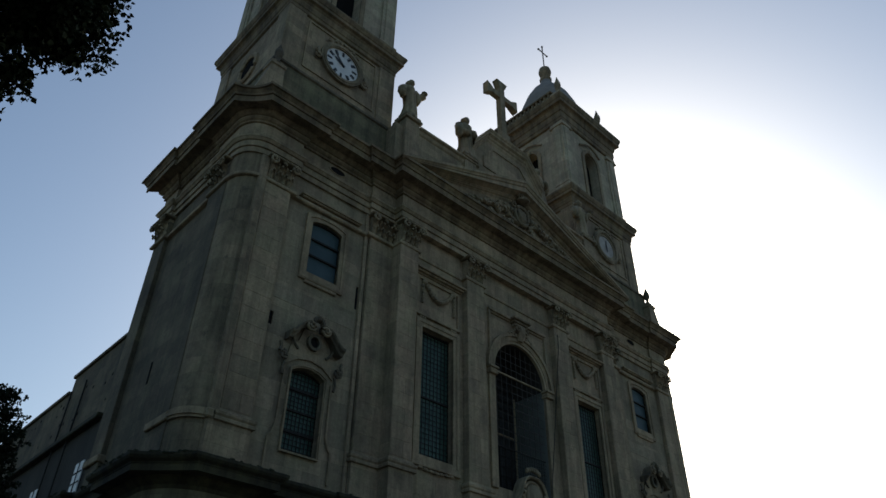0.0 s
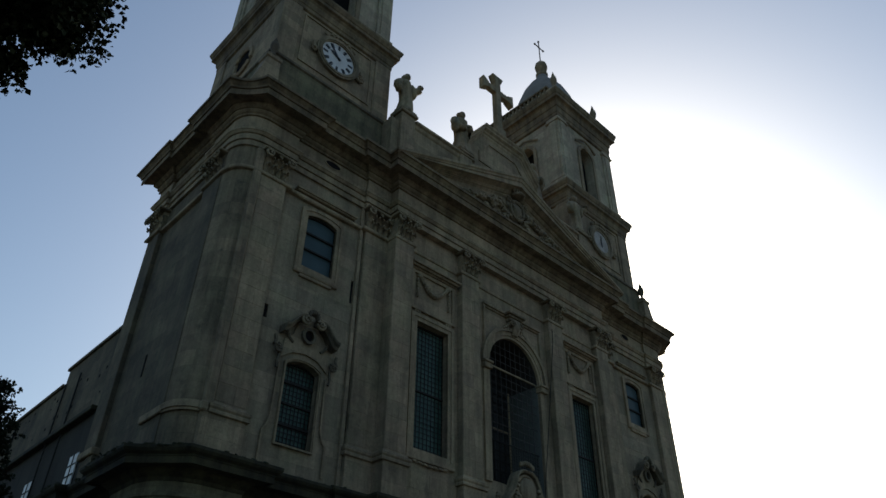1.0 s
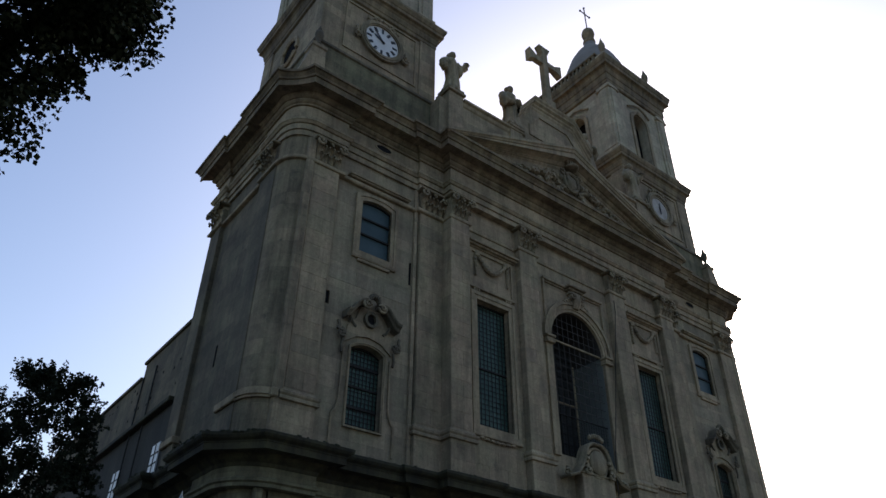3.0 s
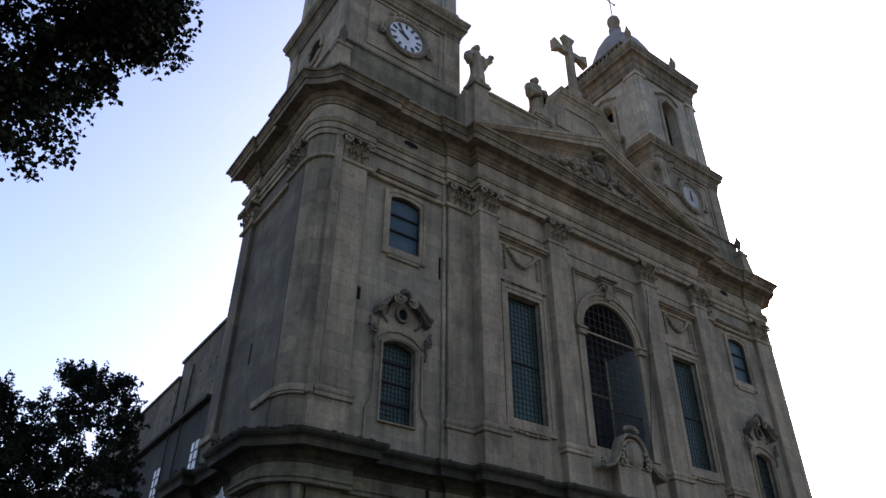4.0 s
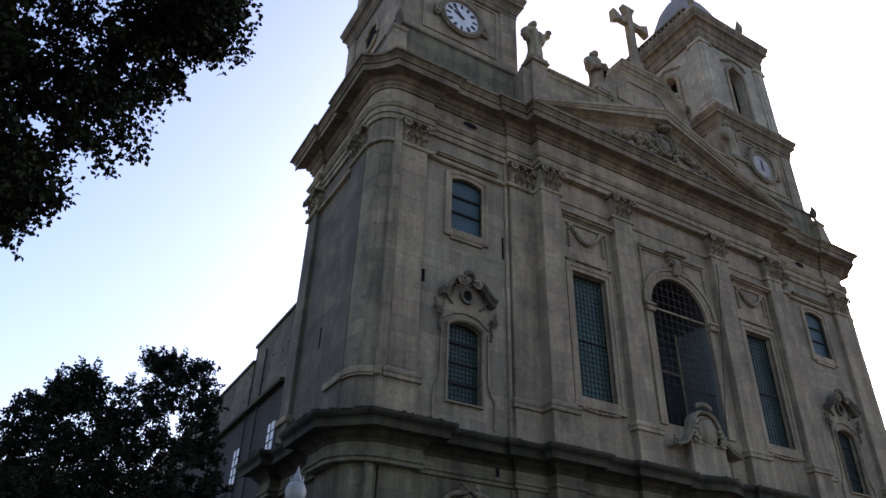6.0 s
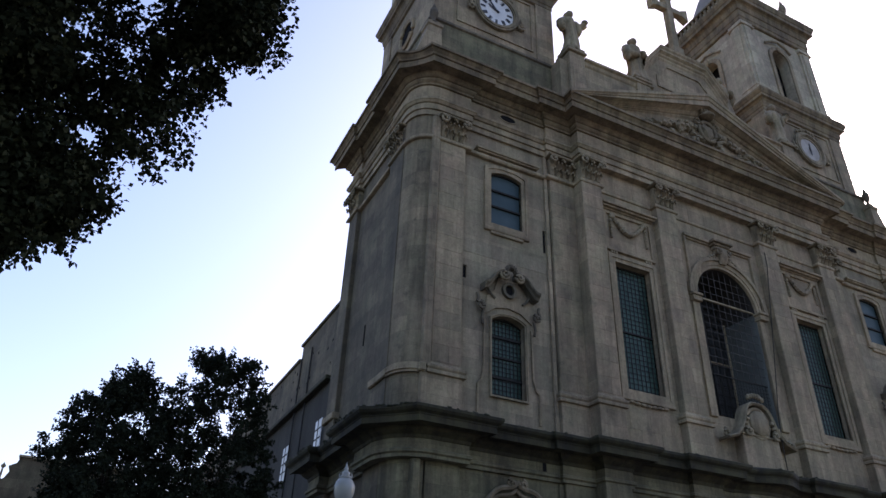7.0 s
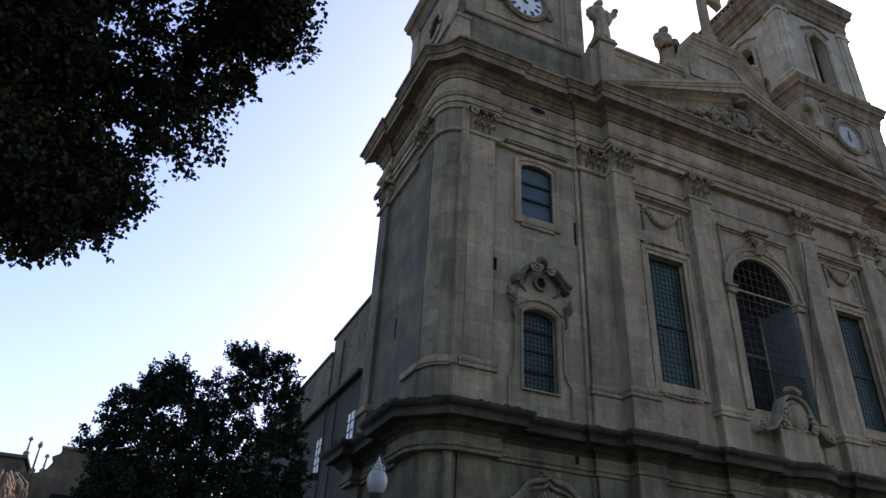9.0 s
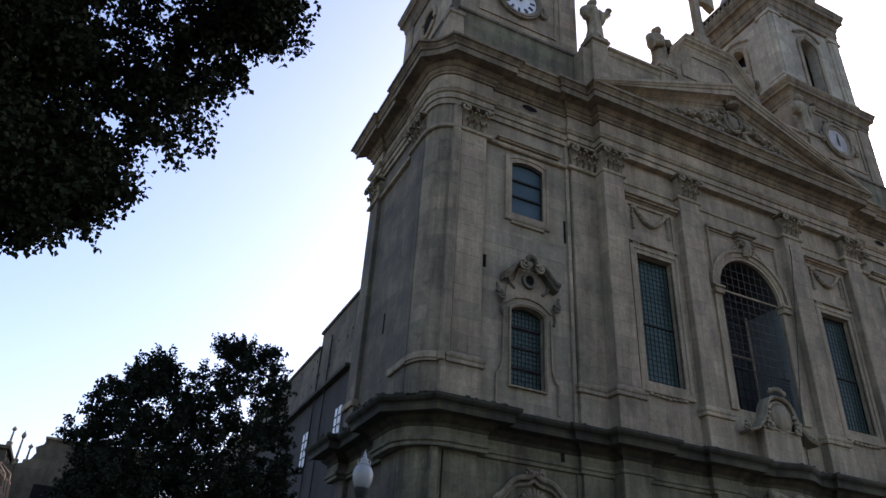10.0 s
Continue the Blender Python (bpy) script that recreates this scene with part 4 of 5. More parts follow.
# ---- the two towers ----
def tower(s):
    t = thing_part("tower", "square granite bell tower with clock stage and belfry")
    c, cy = s * 10.4, 3.72
    bm = bmesh.new()
    square_stack(bm, [(3.34, 22.4), (3.34, 25.75), (3.28, 25.9), (3.15, 26.0)], c, cy)
    square_stack(bm, [(3.5, 22.4), (3.5, 22.9), (3.4, 23.0)], c, cy)
    part("plinth", bm, LOWER, t)
    bm = bmesh.new()
    square_stack(bm, [(3.3, 25.6), (3.42, 25.68), (3.42, 25.8), (3.2, 26.02)], c, cy)
    part("ledge", bm, DARKENED, t, "moss-blackened ledge below the clock")
    bm = bmesh.new()
    square_stack(bm, [(3.08, 25.8), (3.08, 30.4)], c, cy)
    part("clock_stage", bm, WALL, t)
    for ax in (-1, 1):
        for ay in (-1, 1):
            x, y = c + ax * 2.68, cy + ay * 2.68
            one_box("corner_strip", x - 0.48, x + 0.48, y - 0.48, y + 0.48, 25.8, 30.3, WALL, t, 0.02)
    bm = bmesh.new()
    square_stack(bm, [(3.1, 29.85), (3.18, 29.9), (3.18, 30.1), (3.22, 30.15), (3.26, 30.4), (3.26, 30.46), (3.34, 30.6), (3.46, 30.66), (3.46, 30.84), (3.5, 30.88), (3.58, 31.08), (3.58, 31.2), (2.9, 31.5)], c, cy)
    part("clock_cornice", bm, CORNICE, t, "moulded cornice above the clock stage")
    # clock faces on the front, round openings on the flanks
    yf = cy - 3.08
    k = new("clock")
    k.parent = t
    tagged(k, "pale clock face with black numerals in a round stone frame")
    bm = bmesh.new()
    circ = lambda r: [(c + r * math.cos(2 * math.pi * i / 40), 28.15 + r * math.sin(2 * math.pi * i / 40)) for i in range(40)]
    ring_frame(bm, circ(0.92), circ(1.2), yf - 0.16, yf + 0.05)
    ring_frame(bm, circ(0.98), circ(1.1), yf - 0.2, yf + 0.05)
    for i in range(5):
        blob(bm, (c - 0.5 + 0.25 * i, yf - 0.14, 29.32 + 0.14 * math.sin(math.pi * i / 4)), (0.13, 0.1, 0.13), i, 0.5, 1)
    for sx in (-1, 1):
        scroll(bm, (c + sx * 1.3, yf - 0.1, 27.75), 0.2, -sx, 1.4, 0.08, 0.06)
        blob(bm, (c + sx * 1.36, yf - 0.1, 28.1), (0.1, 0.08, 0.26), 5, 0.4, 1)
        blob(bm, (c + sx * 0.8, yf - 0.12, 29.2), (0.16, 0.08, 0.12), 7, 0.4, 1)
    if s > 0:
        ring_frame(bm, circ(0.76), circ(0.96), yf - 0.12, yf + 0.05)
    part("clock_frame", bm, CARVED, k)
    bm = bmesh.new()
    filled(bm, circ(0.93), yf - 0.08, 0.06)
    part("dial", bm, WHITE if s < 0 else WORN, k, "white enamel dial" if s < 0 else "worn pale dial")
    for i in range(12 if s < 0 else 0):
        bm = bmesh.new()
        box(bm, -0.055, 0.055, yf - 0.1, yf - 0.07, 0.58, 0.84)
        if i % 3:
            box(bm, -0.10, -0.075, yf - 0.1, yf - 0.07, 0.6, 0.82)
        bmesh.ops.transform(bm, matrix=pose(c, 0, 28.15, 0, 30 * i, 0), verts=bm.verts)
        part("numeral", bm, BLACK, k)
    turns = (-62, -37) if s < 0 else (175, 2)
    for name, length, wid, turn in (("hour_hand", 0.52 if s < 0 else 0.4, 0.06, turns[0]), ("minute_hand", 0.82 if s < 0 else 0.5, 0.04, turns[1])):
        bm = bmesh.new()
        filled(bm, [(-wid, -0.16), (wid, -0.16), (wid * 0.8, length * 0.8), (0, length), (-wid * 0.8, length * 0.8)], yf - 0.13, 0.02)
        bmesh.ops.transform(bm, matrix=pose(c, 0, 28.15, 0, turn, 0), verts=bm.verts)
        part(name, bm, BLACK, k)
    bm = bmesh.new()
    for x0, x1, z0, z1 in ((-2.0, 2.0, 29.62, 29.7), (-2.0, -1.92, 26.6, 29.62), (1.92, 2.0, 26.6, 29.62), (-2.0, 2.0, 26.52, 26.6)):
        box(bm, c + x0, c + x1, yf - 0.06, yf + 0.05, z0, z1)
    part("panel_frame", bm, TRIM, t)
    for sx in (-1, 1):
        bm = bmesh.new()
        tube(bm, [(c + sx * 3.1, cy + 0.75 * math.cos(2 * math.pi * i / 20), 28.0 + 0.75 * math.sin(2 * math.pi * i / 20)) for i in range(21)], 0.14, 6)
        ring = part("round_opening", bm, TRIM, t)
        bm = bmesh.new()
        lathe(bm, [(0.0, 0.0), (0.68, 0.0), (0.68, 0.03), (0.0, 0.03)], 0, 0, 0, 20)
        bmesh.ops.transform(bm, matrix=pose(c + sx * 3.09 - 0.015, cy, 28.0, 0, 90, 0), verts=bm.verts)
        part("dark_opening", bm, DARK, ring)
    # belfry: four pierced walls, corner pilasters, hoods
    bm = bmesh.new()
    hole = arched(-0.7, 0.7, 32.1, 35.5, 0.7, 14)
    for q in range(4):
        b2 = bmesh.new()
        plate(b2, rect(-2.92, 2.92, 31.0, 38.4), [hole], -2.92, -2.3)
        me = bpy.data.meshes.new("tmp")
        b2.to_mesh(me)
        b2.free()
        me.transform(pose(c, cy, 0, 0, 0, 90 * q))
        bm.from_mesh(me)
        bpy.data.meshes.remove(me)
    part("belfry_wall", bm, GLARE_PALE, t)
    for ax in (-1, 1):
        for ay in (-1, 1):
            x, y = c + ax * 2.58, cy + ay * 2.58
            bm = bmesh.new()
            box(bm, x - 0.46, x + 0.46, y - 0.46, y + 0.46, 31.0, 37.5, 0.02)
            box(bm, x - 0.53, x + 0.53, y - 0.53, y + 0.53, 31.0, 32.0, 0.03)
            box(bm, x - 0.53, x + 0.53, y - 0.53, y + 0.53, 37.1, 37.5, 0.06)
            box(bm, x - 0.26, x + 0.26, y - 0.52, y + 0.52, 32.0, 37.1, 0.02)
            box(bm, x - 0.52, x + 0.52, y - 0.26, y + 0.26, 32.0, 37.1, 0.02)
            box(bm, x - 0.57, x + 0.57, y - 0.57, y + 0.57, 31.9, 32.05, 0.03)
            box(bm, x - 0.58, x + 0.58, y - 0.58, y + 0.58, 37.1, 37.2, 0.02)
            part("belfry_pilaster", bm, GLARE_PALE, t)
    for q in range(4):
        bm = bmesh.new()
        rings = []
        for pts in (arched(-0.72, 0.72, 32.0, 35.5, 0.72, 14)[2:], arched(-0.98, 0.98, 32.0, 35.5, 0.98, 14)[2:]):
            rings.append(pts)
        loft(bm, [[(x, -2.92, z) for x, z in rings[1]], [(x, -3.02, z) for x, z in rings[1]], [(x, -3.02, z) for x, z in rings[0]], [(x, -2.92, z) for x, z in rings[0]]])
        for sx in (-1, 1):
            box(bm, sx * 0.85 - 0.13, sx * 0.85 + 0.13, -3.02, -2.85, 32.0, 35.5)
            tube(bm, [(sx * 1.15, -3.02, 36.45), (sx * 0.6, -3.06, 36.75), (0, -3.06, 36.95)], 0.08, 5)
        blob(bm, (0, -3.05, 36.35), (0.2, 0.12, 0.3), 3, 0.4, 1)
        bmesh.ops.transform(bm, matrix=pose(c, cy, 0, 0, 0, 90 * q), verts=bm.verts)
        part("opening_surround", bm, TRIM, t)
    bm = bmesh.new()
    square_stack(bm, [(2.2, 31.2), (2.2, 38.2)], c, cy)
    part("bell_chamber", bm, DARK, t)
    bm = bmesh.new()
    square_stack(bm, [(2.98, 37.5), (3.06, 37.55), (3.06, 37.8), (3.1, 37.85), (3.1, 38.35), (3.16, 38.4), (3.22, 38.75), (3.3, 38.85), (3.46, 38.92), (3.46, 39.18), (3.5, 39.22), (3.58, 39.48), (3.58, 39.62), (2.6, 40.1)], c, cy)
    part("top_cornice", bm, CORNICE, t, "heavy moulded cornice of the belfry")
    bm = bmesh.new()
    square_stack(bm, [(3.4, 39.5), (3.4, 40.0), (3.3, 40.08), (2.4, 40.1)], c, cy)
    part("blocking_course", bm, GLARE_PALE, t)
    for sx in (-1, 1):
        bm = bmesh.new()
        for i in range(15):
            box(bm, c + sx * 3.4 - 0.1, c + sx * 3.4 + 0.1, cy - 2.6 + 0.37 * i, cy - 2.42 + 0.37 * i, 39.6, 40.15)
        box(bm, c + sx * 3.38 - 0.16, c + sx * 3.38 + 0.16, cy - 2.75, cy + 2.75, 40.15, 40.3)
        part("parapet_rail", bm, CORNICE, t)
    bm = bmesh.new()
    prof = [(2.85, 39.6), (2.85, 40.0), (2.66, 40.1), (2.62, 40.7), (2.45, 41.7), (2.15, 42.8), (1.7, 44.0), (1.2, 44.9), (0.75, 45.5), (0.5, 45.9), (0.42, 46.3)]
    lathe(bm, prof, c, cy, 0, 32)
    square_stack(bm, [(3.45, 39.6), (3.3, 39.9), (2.95, 40.2), (2.75, 40.75), (2.2, 41.0)], c, cy)
    part("dome", bm, SLATE, t, "rendered bell-shaped dome", smooth=True)
    bm = bmesh.new()
    lathe(bm, [(0.42, 46.2), (0.5, 46.4), (0.5, 46.5), (0.28, 46.65), (0.26, 46.8), (0.45, 47.05), (0.52, 47.4), (0.45, 47.75), (0.25, 47.95), (0.08, 48.05), (0.0, 48.1)], c, cy, 0, 16)
    part("finial_ball", bm, TRIM, t, smooth=True)
    bm = bmesh.new()
    tube(bm, [(c, cy, 47.9), (c, cy, 50.7)], 0.05, 6)
    tube(bm, [(c - 0.55, cy, 49.95), (c + 0.55, cy, 49.95)], 0.05, 6)
    for p in ((c, cy, 50.7), (c - 0.55, cy, 49.95), (c + 0.55, cy, 49.95)):
        blob(bm, p, 0.1, 0, 0, 1)
    part("iron_cross", bm, IRON, t)
    return t


for s in (-1, 1):
    tower(s)


# ---- nave behind the tower ----
nave = thing_part("nave", "long rendered nave wall with a string course")
for s in (-1, 1):
    bm = bmesh.new()
    xx = sorted((s * 13.0, s * 13.6))
    box(bm, xx[0], xx[1], 6.8, 14.6, 12.35, 15.75)
    box(bm, xx[0], xx[1], 14.6, 46, 12.35, 15.0)
    xx2 = sorted((s * 12.9, s * 13.7))
    box(bm, xx2[0], xx2[1], 6.8, 14.7, 15.75, 15.9, 0.02)
    box(bm, xx2[0], xx2[1], 14.7, 46, 15.0, 15.15, 0.02)
    part("nave_wall", bm, PLASTER, nave)
    xx = sorted((s * 13.0, s * 13.57))
    one_box("lower_nave_wall", xx[0], xx[1], 6.8, 46, 0, 12.35, DARK_RENDER, nave, 0, "dark grey render below the string course")
    rg = random.Random(17)
    for i in range(34):
        y, z, w = rg.uniform(7.2, 22), rg.uniform(12.9, 14.7), rg.uniform(0.05, 0.11)
        xx = sorted((s * 13.5, s * 13.606))
        one_box("putlog_hole", xx[0], xx[1], y, y + w * 1.6, z, z + w * 1.4, DARK, nave, 0)
    bm = bmesh.new()
    xx = sorted((s * 13.5, s * 13.85))
    box(bm, xx[0], xx[1], 9.1, 46, 12.25, 12.45, 0.03)
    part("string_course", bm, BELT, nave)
    for y in (12.6, 14.3, 20.5, 27):
        bm = bmesh.new()
        tube(bm, [(s * 13.66, y, 15.0), (s * 13.66, y, 2.0)], 0.035, 6)
        part("downpipe", bm, IRON, nave)
    for y in (9.55, 14.55, 20.0, 25.5):
        w = new("nave_window")
        w.parent = nave
        tagged(w, "narrow white-framed window with small panes")
        xx = sorted((s * 13.6, s * 13.64))
        bm = bmesh.new()
        box(bm, xx[0], xx[1], y, y + 0.85, 9.1, 10.72)
        # white enamel on the panes paints the reflected sky
        part("pane", bm, WHITE, w, "panes coloured pale for the sky's reflection")
        bm = bmesh.new()
        xx = sorted((s * 13.64, s * 13.66))
        for i in range(1, 4):
            box(bm, xx[0], xx[1], y, y + 0.85, 9.1 + 0.405 * i - 0.025, 9.1 + 0.405 * i + 0.025)
        box(bm, xx[0], xx[1], y + 0.4, y + 0.45, 9.1, 10.72)
        part("frame", bm, IRON, w)
bm = bmesh.new()
filled(bm, [(-13.0, 15.0), (13.0, 15.0), (0, 20.5)], 6.9, 39)
part("nave_roof", bm, ROOFTILE, nave)
one_box("nave_end_wall", -13.0, 13.0, 45.6, 46, 0, 15, PLASTER, nave, 0)


# ---- statues, urns and the stone cross ----
def statue(x, y, z, h, arms, seed, wide=1.0):
    bm = bmesh.new()
    rng = random.Random(seed)
    prof = [(0.3, 0.0), (0.3, 0.06), (0.27, 0.1), (0.25, 0.2), (0.235, 0.32), (0.225, 0.44), (0.22, 0.54), (0.23, 0.62), (0.245, 0.7), (0.245, 0.755), (0.2, 0.8), (0.12, 0.825), (0.075, 0.845), (0.07, 0.885)]
    n = 40
    ph = rng.uniform(0, 6)
    rings = []
    for r, f in prof:
        ring = []
        loose = max(0.0, 0.8 - f)
        for i in range(n):
            a = 2 * math.pi * i / n
            fold = 1 + 0.2 * math.sin(7 * a + ph + 3.5 * f) * loose + 0.07 * math.sin(12 * a - 4 * f) * loose + 0.16 * noise.noise(Vector((math.cos(a) * 1.6 + seed, math.sin(a) * 1.6, f * 4)))
            w = wide if f < 0.8 else 1.0
            ring.append((r * fold * h * 0.52 * w * math.cos(a) + 0.025 * h * math.sin(5 * f), r * fold * h * 0.5 * math.sin(a), f * h))
        rings.append(ring)
    loft(bm, rings, True)
    blob(bm, (0.01 * h, -0.02 * h, 0.95 * h), (0.068 * h, 0.075 * h, 0.088 * h), seed, 0.12)
    blob(bm, (0.01 * h, 0.02 * h, 0.965 * h), (0.076 * h, 0.07 * h, 0.075 * h), seed + 4, 0.4)
    for pts in arms:
        tube(bm, [(a * h, b * h, c * h) for a, b, c in pts], 0.085 * h, 8, 0.062 * h)
        blob(bm, tuple(v * h for v in pts[-1]), 0.05 * h, seed, 0.3, 1)
        a, b, c = Vector(pts[0]).lerp(Vector(pts[1]), 0.7)
        blob(bm, (a * h, b * h, (c - 0.06) * h), (0.07 * h, 0.08 * h, 0.15 * h), seed, 0.4, 2)
    box(bm, -0.17 * h, 0.17 * h, -0.16 * h, 0.16 * h, -0.01 * h, 0.035 * h, 0.02)
    bmesh.ops.transform(bm, matrix=pose(x, y, z), verts=bm.verts)
    return tagged(part("statue", bm, CARVED, None, smooth=True), "weathered stone statue of a robed figure on the parapet", "statue", "statues on the parapet")


ARMS_OUT = [[(0.1, 0, 0.76), (0.19, -0.04, 0.68), (0.25, -0.09, 0.74), (0.27, -0.1, 0.82)], [(-0.1, 0, 0.76), (-0.19, -0.02, 0.66), (-0.23, -0.06, 0.55), (-0.2, -0.1, 0.46)]]
ARMS_IN = [[(0.14, 0, 0.74), (0.2, -0.06, 0.58), (0.06, -0.15, 0.6)], [(-0.14, 0, 0.74), (-0.2, -0.06, 0.56), (-0.04, -0.15, 0.5)]]
for s in (-1, 1):
    statue(s * 6.78, -0.1, 26.5, 2.8, ARMS_OUT, 1 if s < 0 else 2)
    statue(s * 2.9, -0.1, 26.5, 2.95, ARMS_IN, 3 if s < 0 else 4, 1.2)

bm = bmesh.new()
box(bm, -0.2, 0.2, -0.56, -0.2, 29.5, 33.8, 0.02)
box(bm, -0.95, 0.95, -0.54, -0.22, 32.78, 33.16, 0.02)
for pts in ([(-0.2, 33.65), (0.2, 33.65), (0.44, 34.2), (-0.44, 34.2)],
            [(-0.8, 32.78), (-0.8, 33.16), (-1.25, 33.4), (-1.25, 32.54)],
            [(0.8, 32.78), (0.8, 33.16), (1.25, 33.4), (1.25, 32.54)]):
    filled(bm, pts, -0.57, 0.38)
box(bm, -0.36, 0.36, -0.66, -0.1, 29.35, 29.9, 0.03)
bmesh.ops.translate(bm, vec=(-0.2, 0, 0), verts=bm.verts)
tagged(part("stone_cross", bm, CARVED), "large stone cross with flared ends on the gable", "cross")


def urn(x, y, z, h, wide=0.8, mat=None):
    bm = bmesh.new()
    lathe(bm, [(0.3, 0), (0.3, 0.06), (0.16, 0.12), (0.13, 0.22), (0.26, 0.36), (0.33, 0.52), (0.28, 0.66), (0.14, 0.72), (0.18, 0.76), (0.1, 0.86), (0.05, 0.95), (0.0, 1.0)], 0, 0, 0, 14)
    for v in bm.verts:
        v.co = Vector((x + v.co.x * h * wide, y + v.co.y * h * wide, z + v.co.z * h))
    return tagged(part("urn", bm, mat or DARKENED, None, smooth=True), "weathered stone urn finial on the tower corner", "urn", "urns on the towers")


for s in (-1, 1):
    for ax in (-1, 1):
        for ay in (-1, 1):
            urn(s * 10.4 + ax * 2.4, 3.72 + ay * 2.65, 40.75, 2.0, 0.38, CARVED)
    for ax, ay in ((s, -1), (s, 1)):
        x, y = s * 10.3 + ax * 3.4, 3.5 + ay * 3.2
        bm = bmesh.new()
        loft(bm, [[(x - h - (0.0 if s > 0 else g), y - h, z), (x + h + (g if s > 0 else 0.0), y - h, z), (x + h + (g if s > 0 else 0.0), y + h, z), (x - h - (0.0 if s > 0 else g), y + h, z)]
                  for h, g, z in ((0.36, 0.6, 22.4), (0.36, 0.36, 23.2), (0.33, 0.14, 24.0), (0.3, 0.0, 24.8), (0.36, 0.0, 24.85), (0.36, 0.0, 25.0), (0.24, 0.0, 25.02), (0.24, 0.0, 25.2))], True)
        part("urn_pedestal", bm, WALL, church)
        urn(s * 10.3 + ax * 3.4, 3.5 + ay * 3.2 - 0.1, 25.12, 1.3, 0.46)

# ---- ground ----
bm = bmesh.new()
vs = [bm.verts.new(p) for p in ((-600, -600, 0), (600, -600, 0), (600, 600, 0), (-600, 600, 0))]
bm.faces.new(vs)
tagged(part("ground", bm, PAVING), "dark granite-paved church square", "ground", kind="structure")


# ---- trees ----
def leaf_cloud(name, clumps, per, size, mat, parent, seed, squash=1.0):
    """Many small folded leaves in sprays; clumps: rows of x, y, z, radius; per: leaves in a clump of 0.3 m."""
    rg = np.random.default_rng(seed)
    c = np.array(clumps, float)
    c = np.repeat(c, np.maximum(6, per * (c[:, 3] / 0.3) ** 2).astype(int), 0)
    n = len(c)
    v = rg.normal(size=(n, 3))
    v /= np.linalg.norm(v, axis=1)[:, None]
    rad = c[:, 3] * rg.uniform(0.15, 1.0, n) ** 0.6
    pos = c[:, :3] + v * rad[:, None] * np.array([1, 1, squash])
    d = v * 0.5 + rg.normal(size=(n, 3)) * 0.7 + np.array([0, 0, -0.35])
    d /= np.linalg.norm(d, axis=1)[:, None]
    s = np.cross(d, rg.normal(size=(n, 3)))
    s /= np.linalg.norm(s, axis=1)[:, None]
    up = np.cross(s, d)
    ln = (size * rg.uniform(0.6, 1.25, n))[:, None]
    w = ln * 0.4
    pts = np.stack([pos, pos + d * ln * 0.45 + s * w + up * w * 0.35, pos + d * ln, pos + d * ln * 0.45 - s * w + up * w * 0.35], 1).reshape(-1, 3)
    me = bpy.data.meshes.new(name)
    k = np.arange(n) * 4
    tris = np.stack([np.stack([k, k + 1, k + 2], 1), np.stack([k, k + 2, k + 3], 1)], 1).reshape(-1, 3)
    me.vertices.add(len(pts))
    me.vertices.foreach_set("co", pts.ravel())
    me.loops.add(tris.size)
    me.loops.foreach_set("vertex_index", tris.ravel())
    me.polygons.add(len(tris))
    me.polygons.foreach_set("loop_start", np.arange(0, tris.size, 3))
    me.update(calc_edges=True)
    me.validate()
    me.materials.append(mat)
    ob = new(name, me)
    ob.parent = parent
    return ob


def sprays(lobes, density, r0, r1, seed):
    """Leafy twig ends spread through the lobes of a crown, thicker towards their skin."""
    rg = np.random.default_rng(seed)
    out = []
    for x, y, z, r in lobes:
        n = int(density * r ** 2)
        for _ in range(n):
            d = rg.normal(size=3)
            d /= np.linalg.norm(d)
            f = r * rg.uniform(0.3, 1.0) ** 0.7
            out.append((x + d[0] * f, y + d[1] * f, z + d[2] * f * 0.95, rg.uniform(r0, r1)))
    return out


def shoots(lobes, count, reach, r0, seed, up=0.0):
    """Leafy twigs that stand out of the lobes: rows of clumps that get smaller towards the tip."""
    rg = random.Random(seed)
    out = []
    for x, y, z, r in lobes:
        for _ in range(count):
            d = Vector((rg.gauss(0, 1), rg.gauss(0, 1), rg.gauss(0, 0.8) + up)).normalized()
            bend = Vector((rg.uniform(-0.3, 0.3), rg.uniform(-0.3, 0.3), rg.uniform(-0.35, 0.15) + 0.5 * up))
            length = reach * rg.uniform(0.5, 1.0)
            for k in range(5):
                f = k / 4
                p = Vector((x, y, z)) + d * (r * 0.9 + length * f) + bend * length * f * f
                out.append((*p, r0 * (1.0 - 0.72 * f)))
    return out


def limbs(base, top, ends, r, parent):
    bm = bmesh.new()
    b, t = Vector(base), Vector(top)
    mid = b.lerp(t, 0.5) + Vector((0.15, -0.1, 0))
    tube(bm, [b + Vector((0, 0, -0.05)), b + Vector((0, 0, 0.5)), mid, t], r, 10, r * 0.6)
    part("trunk", bm, BARK, parent, smooth=True)
    for e in ends:
        e = Vector(e[:3])
        bm = bmesh.new()
        st = b.lerp(t, 0.75 if e.z < t.z + 2 else 1.0)
        tube(bm, [st, st.lerp(e, 0.5) + Vector((0, 0, 0.35)), e], r * 0.16, 7, r * 0.05)
        part("limb", bm, BARK, parent, smooth=True)


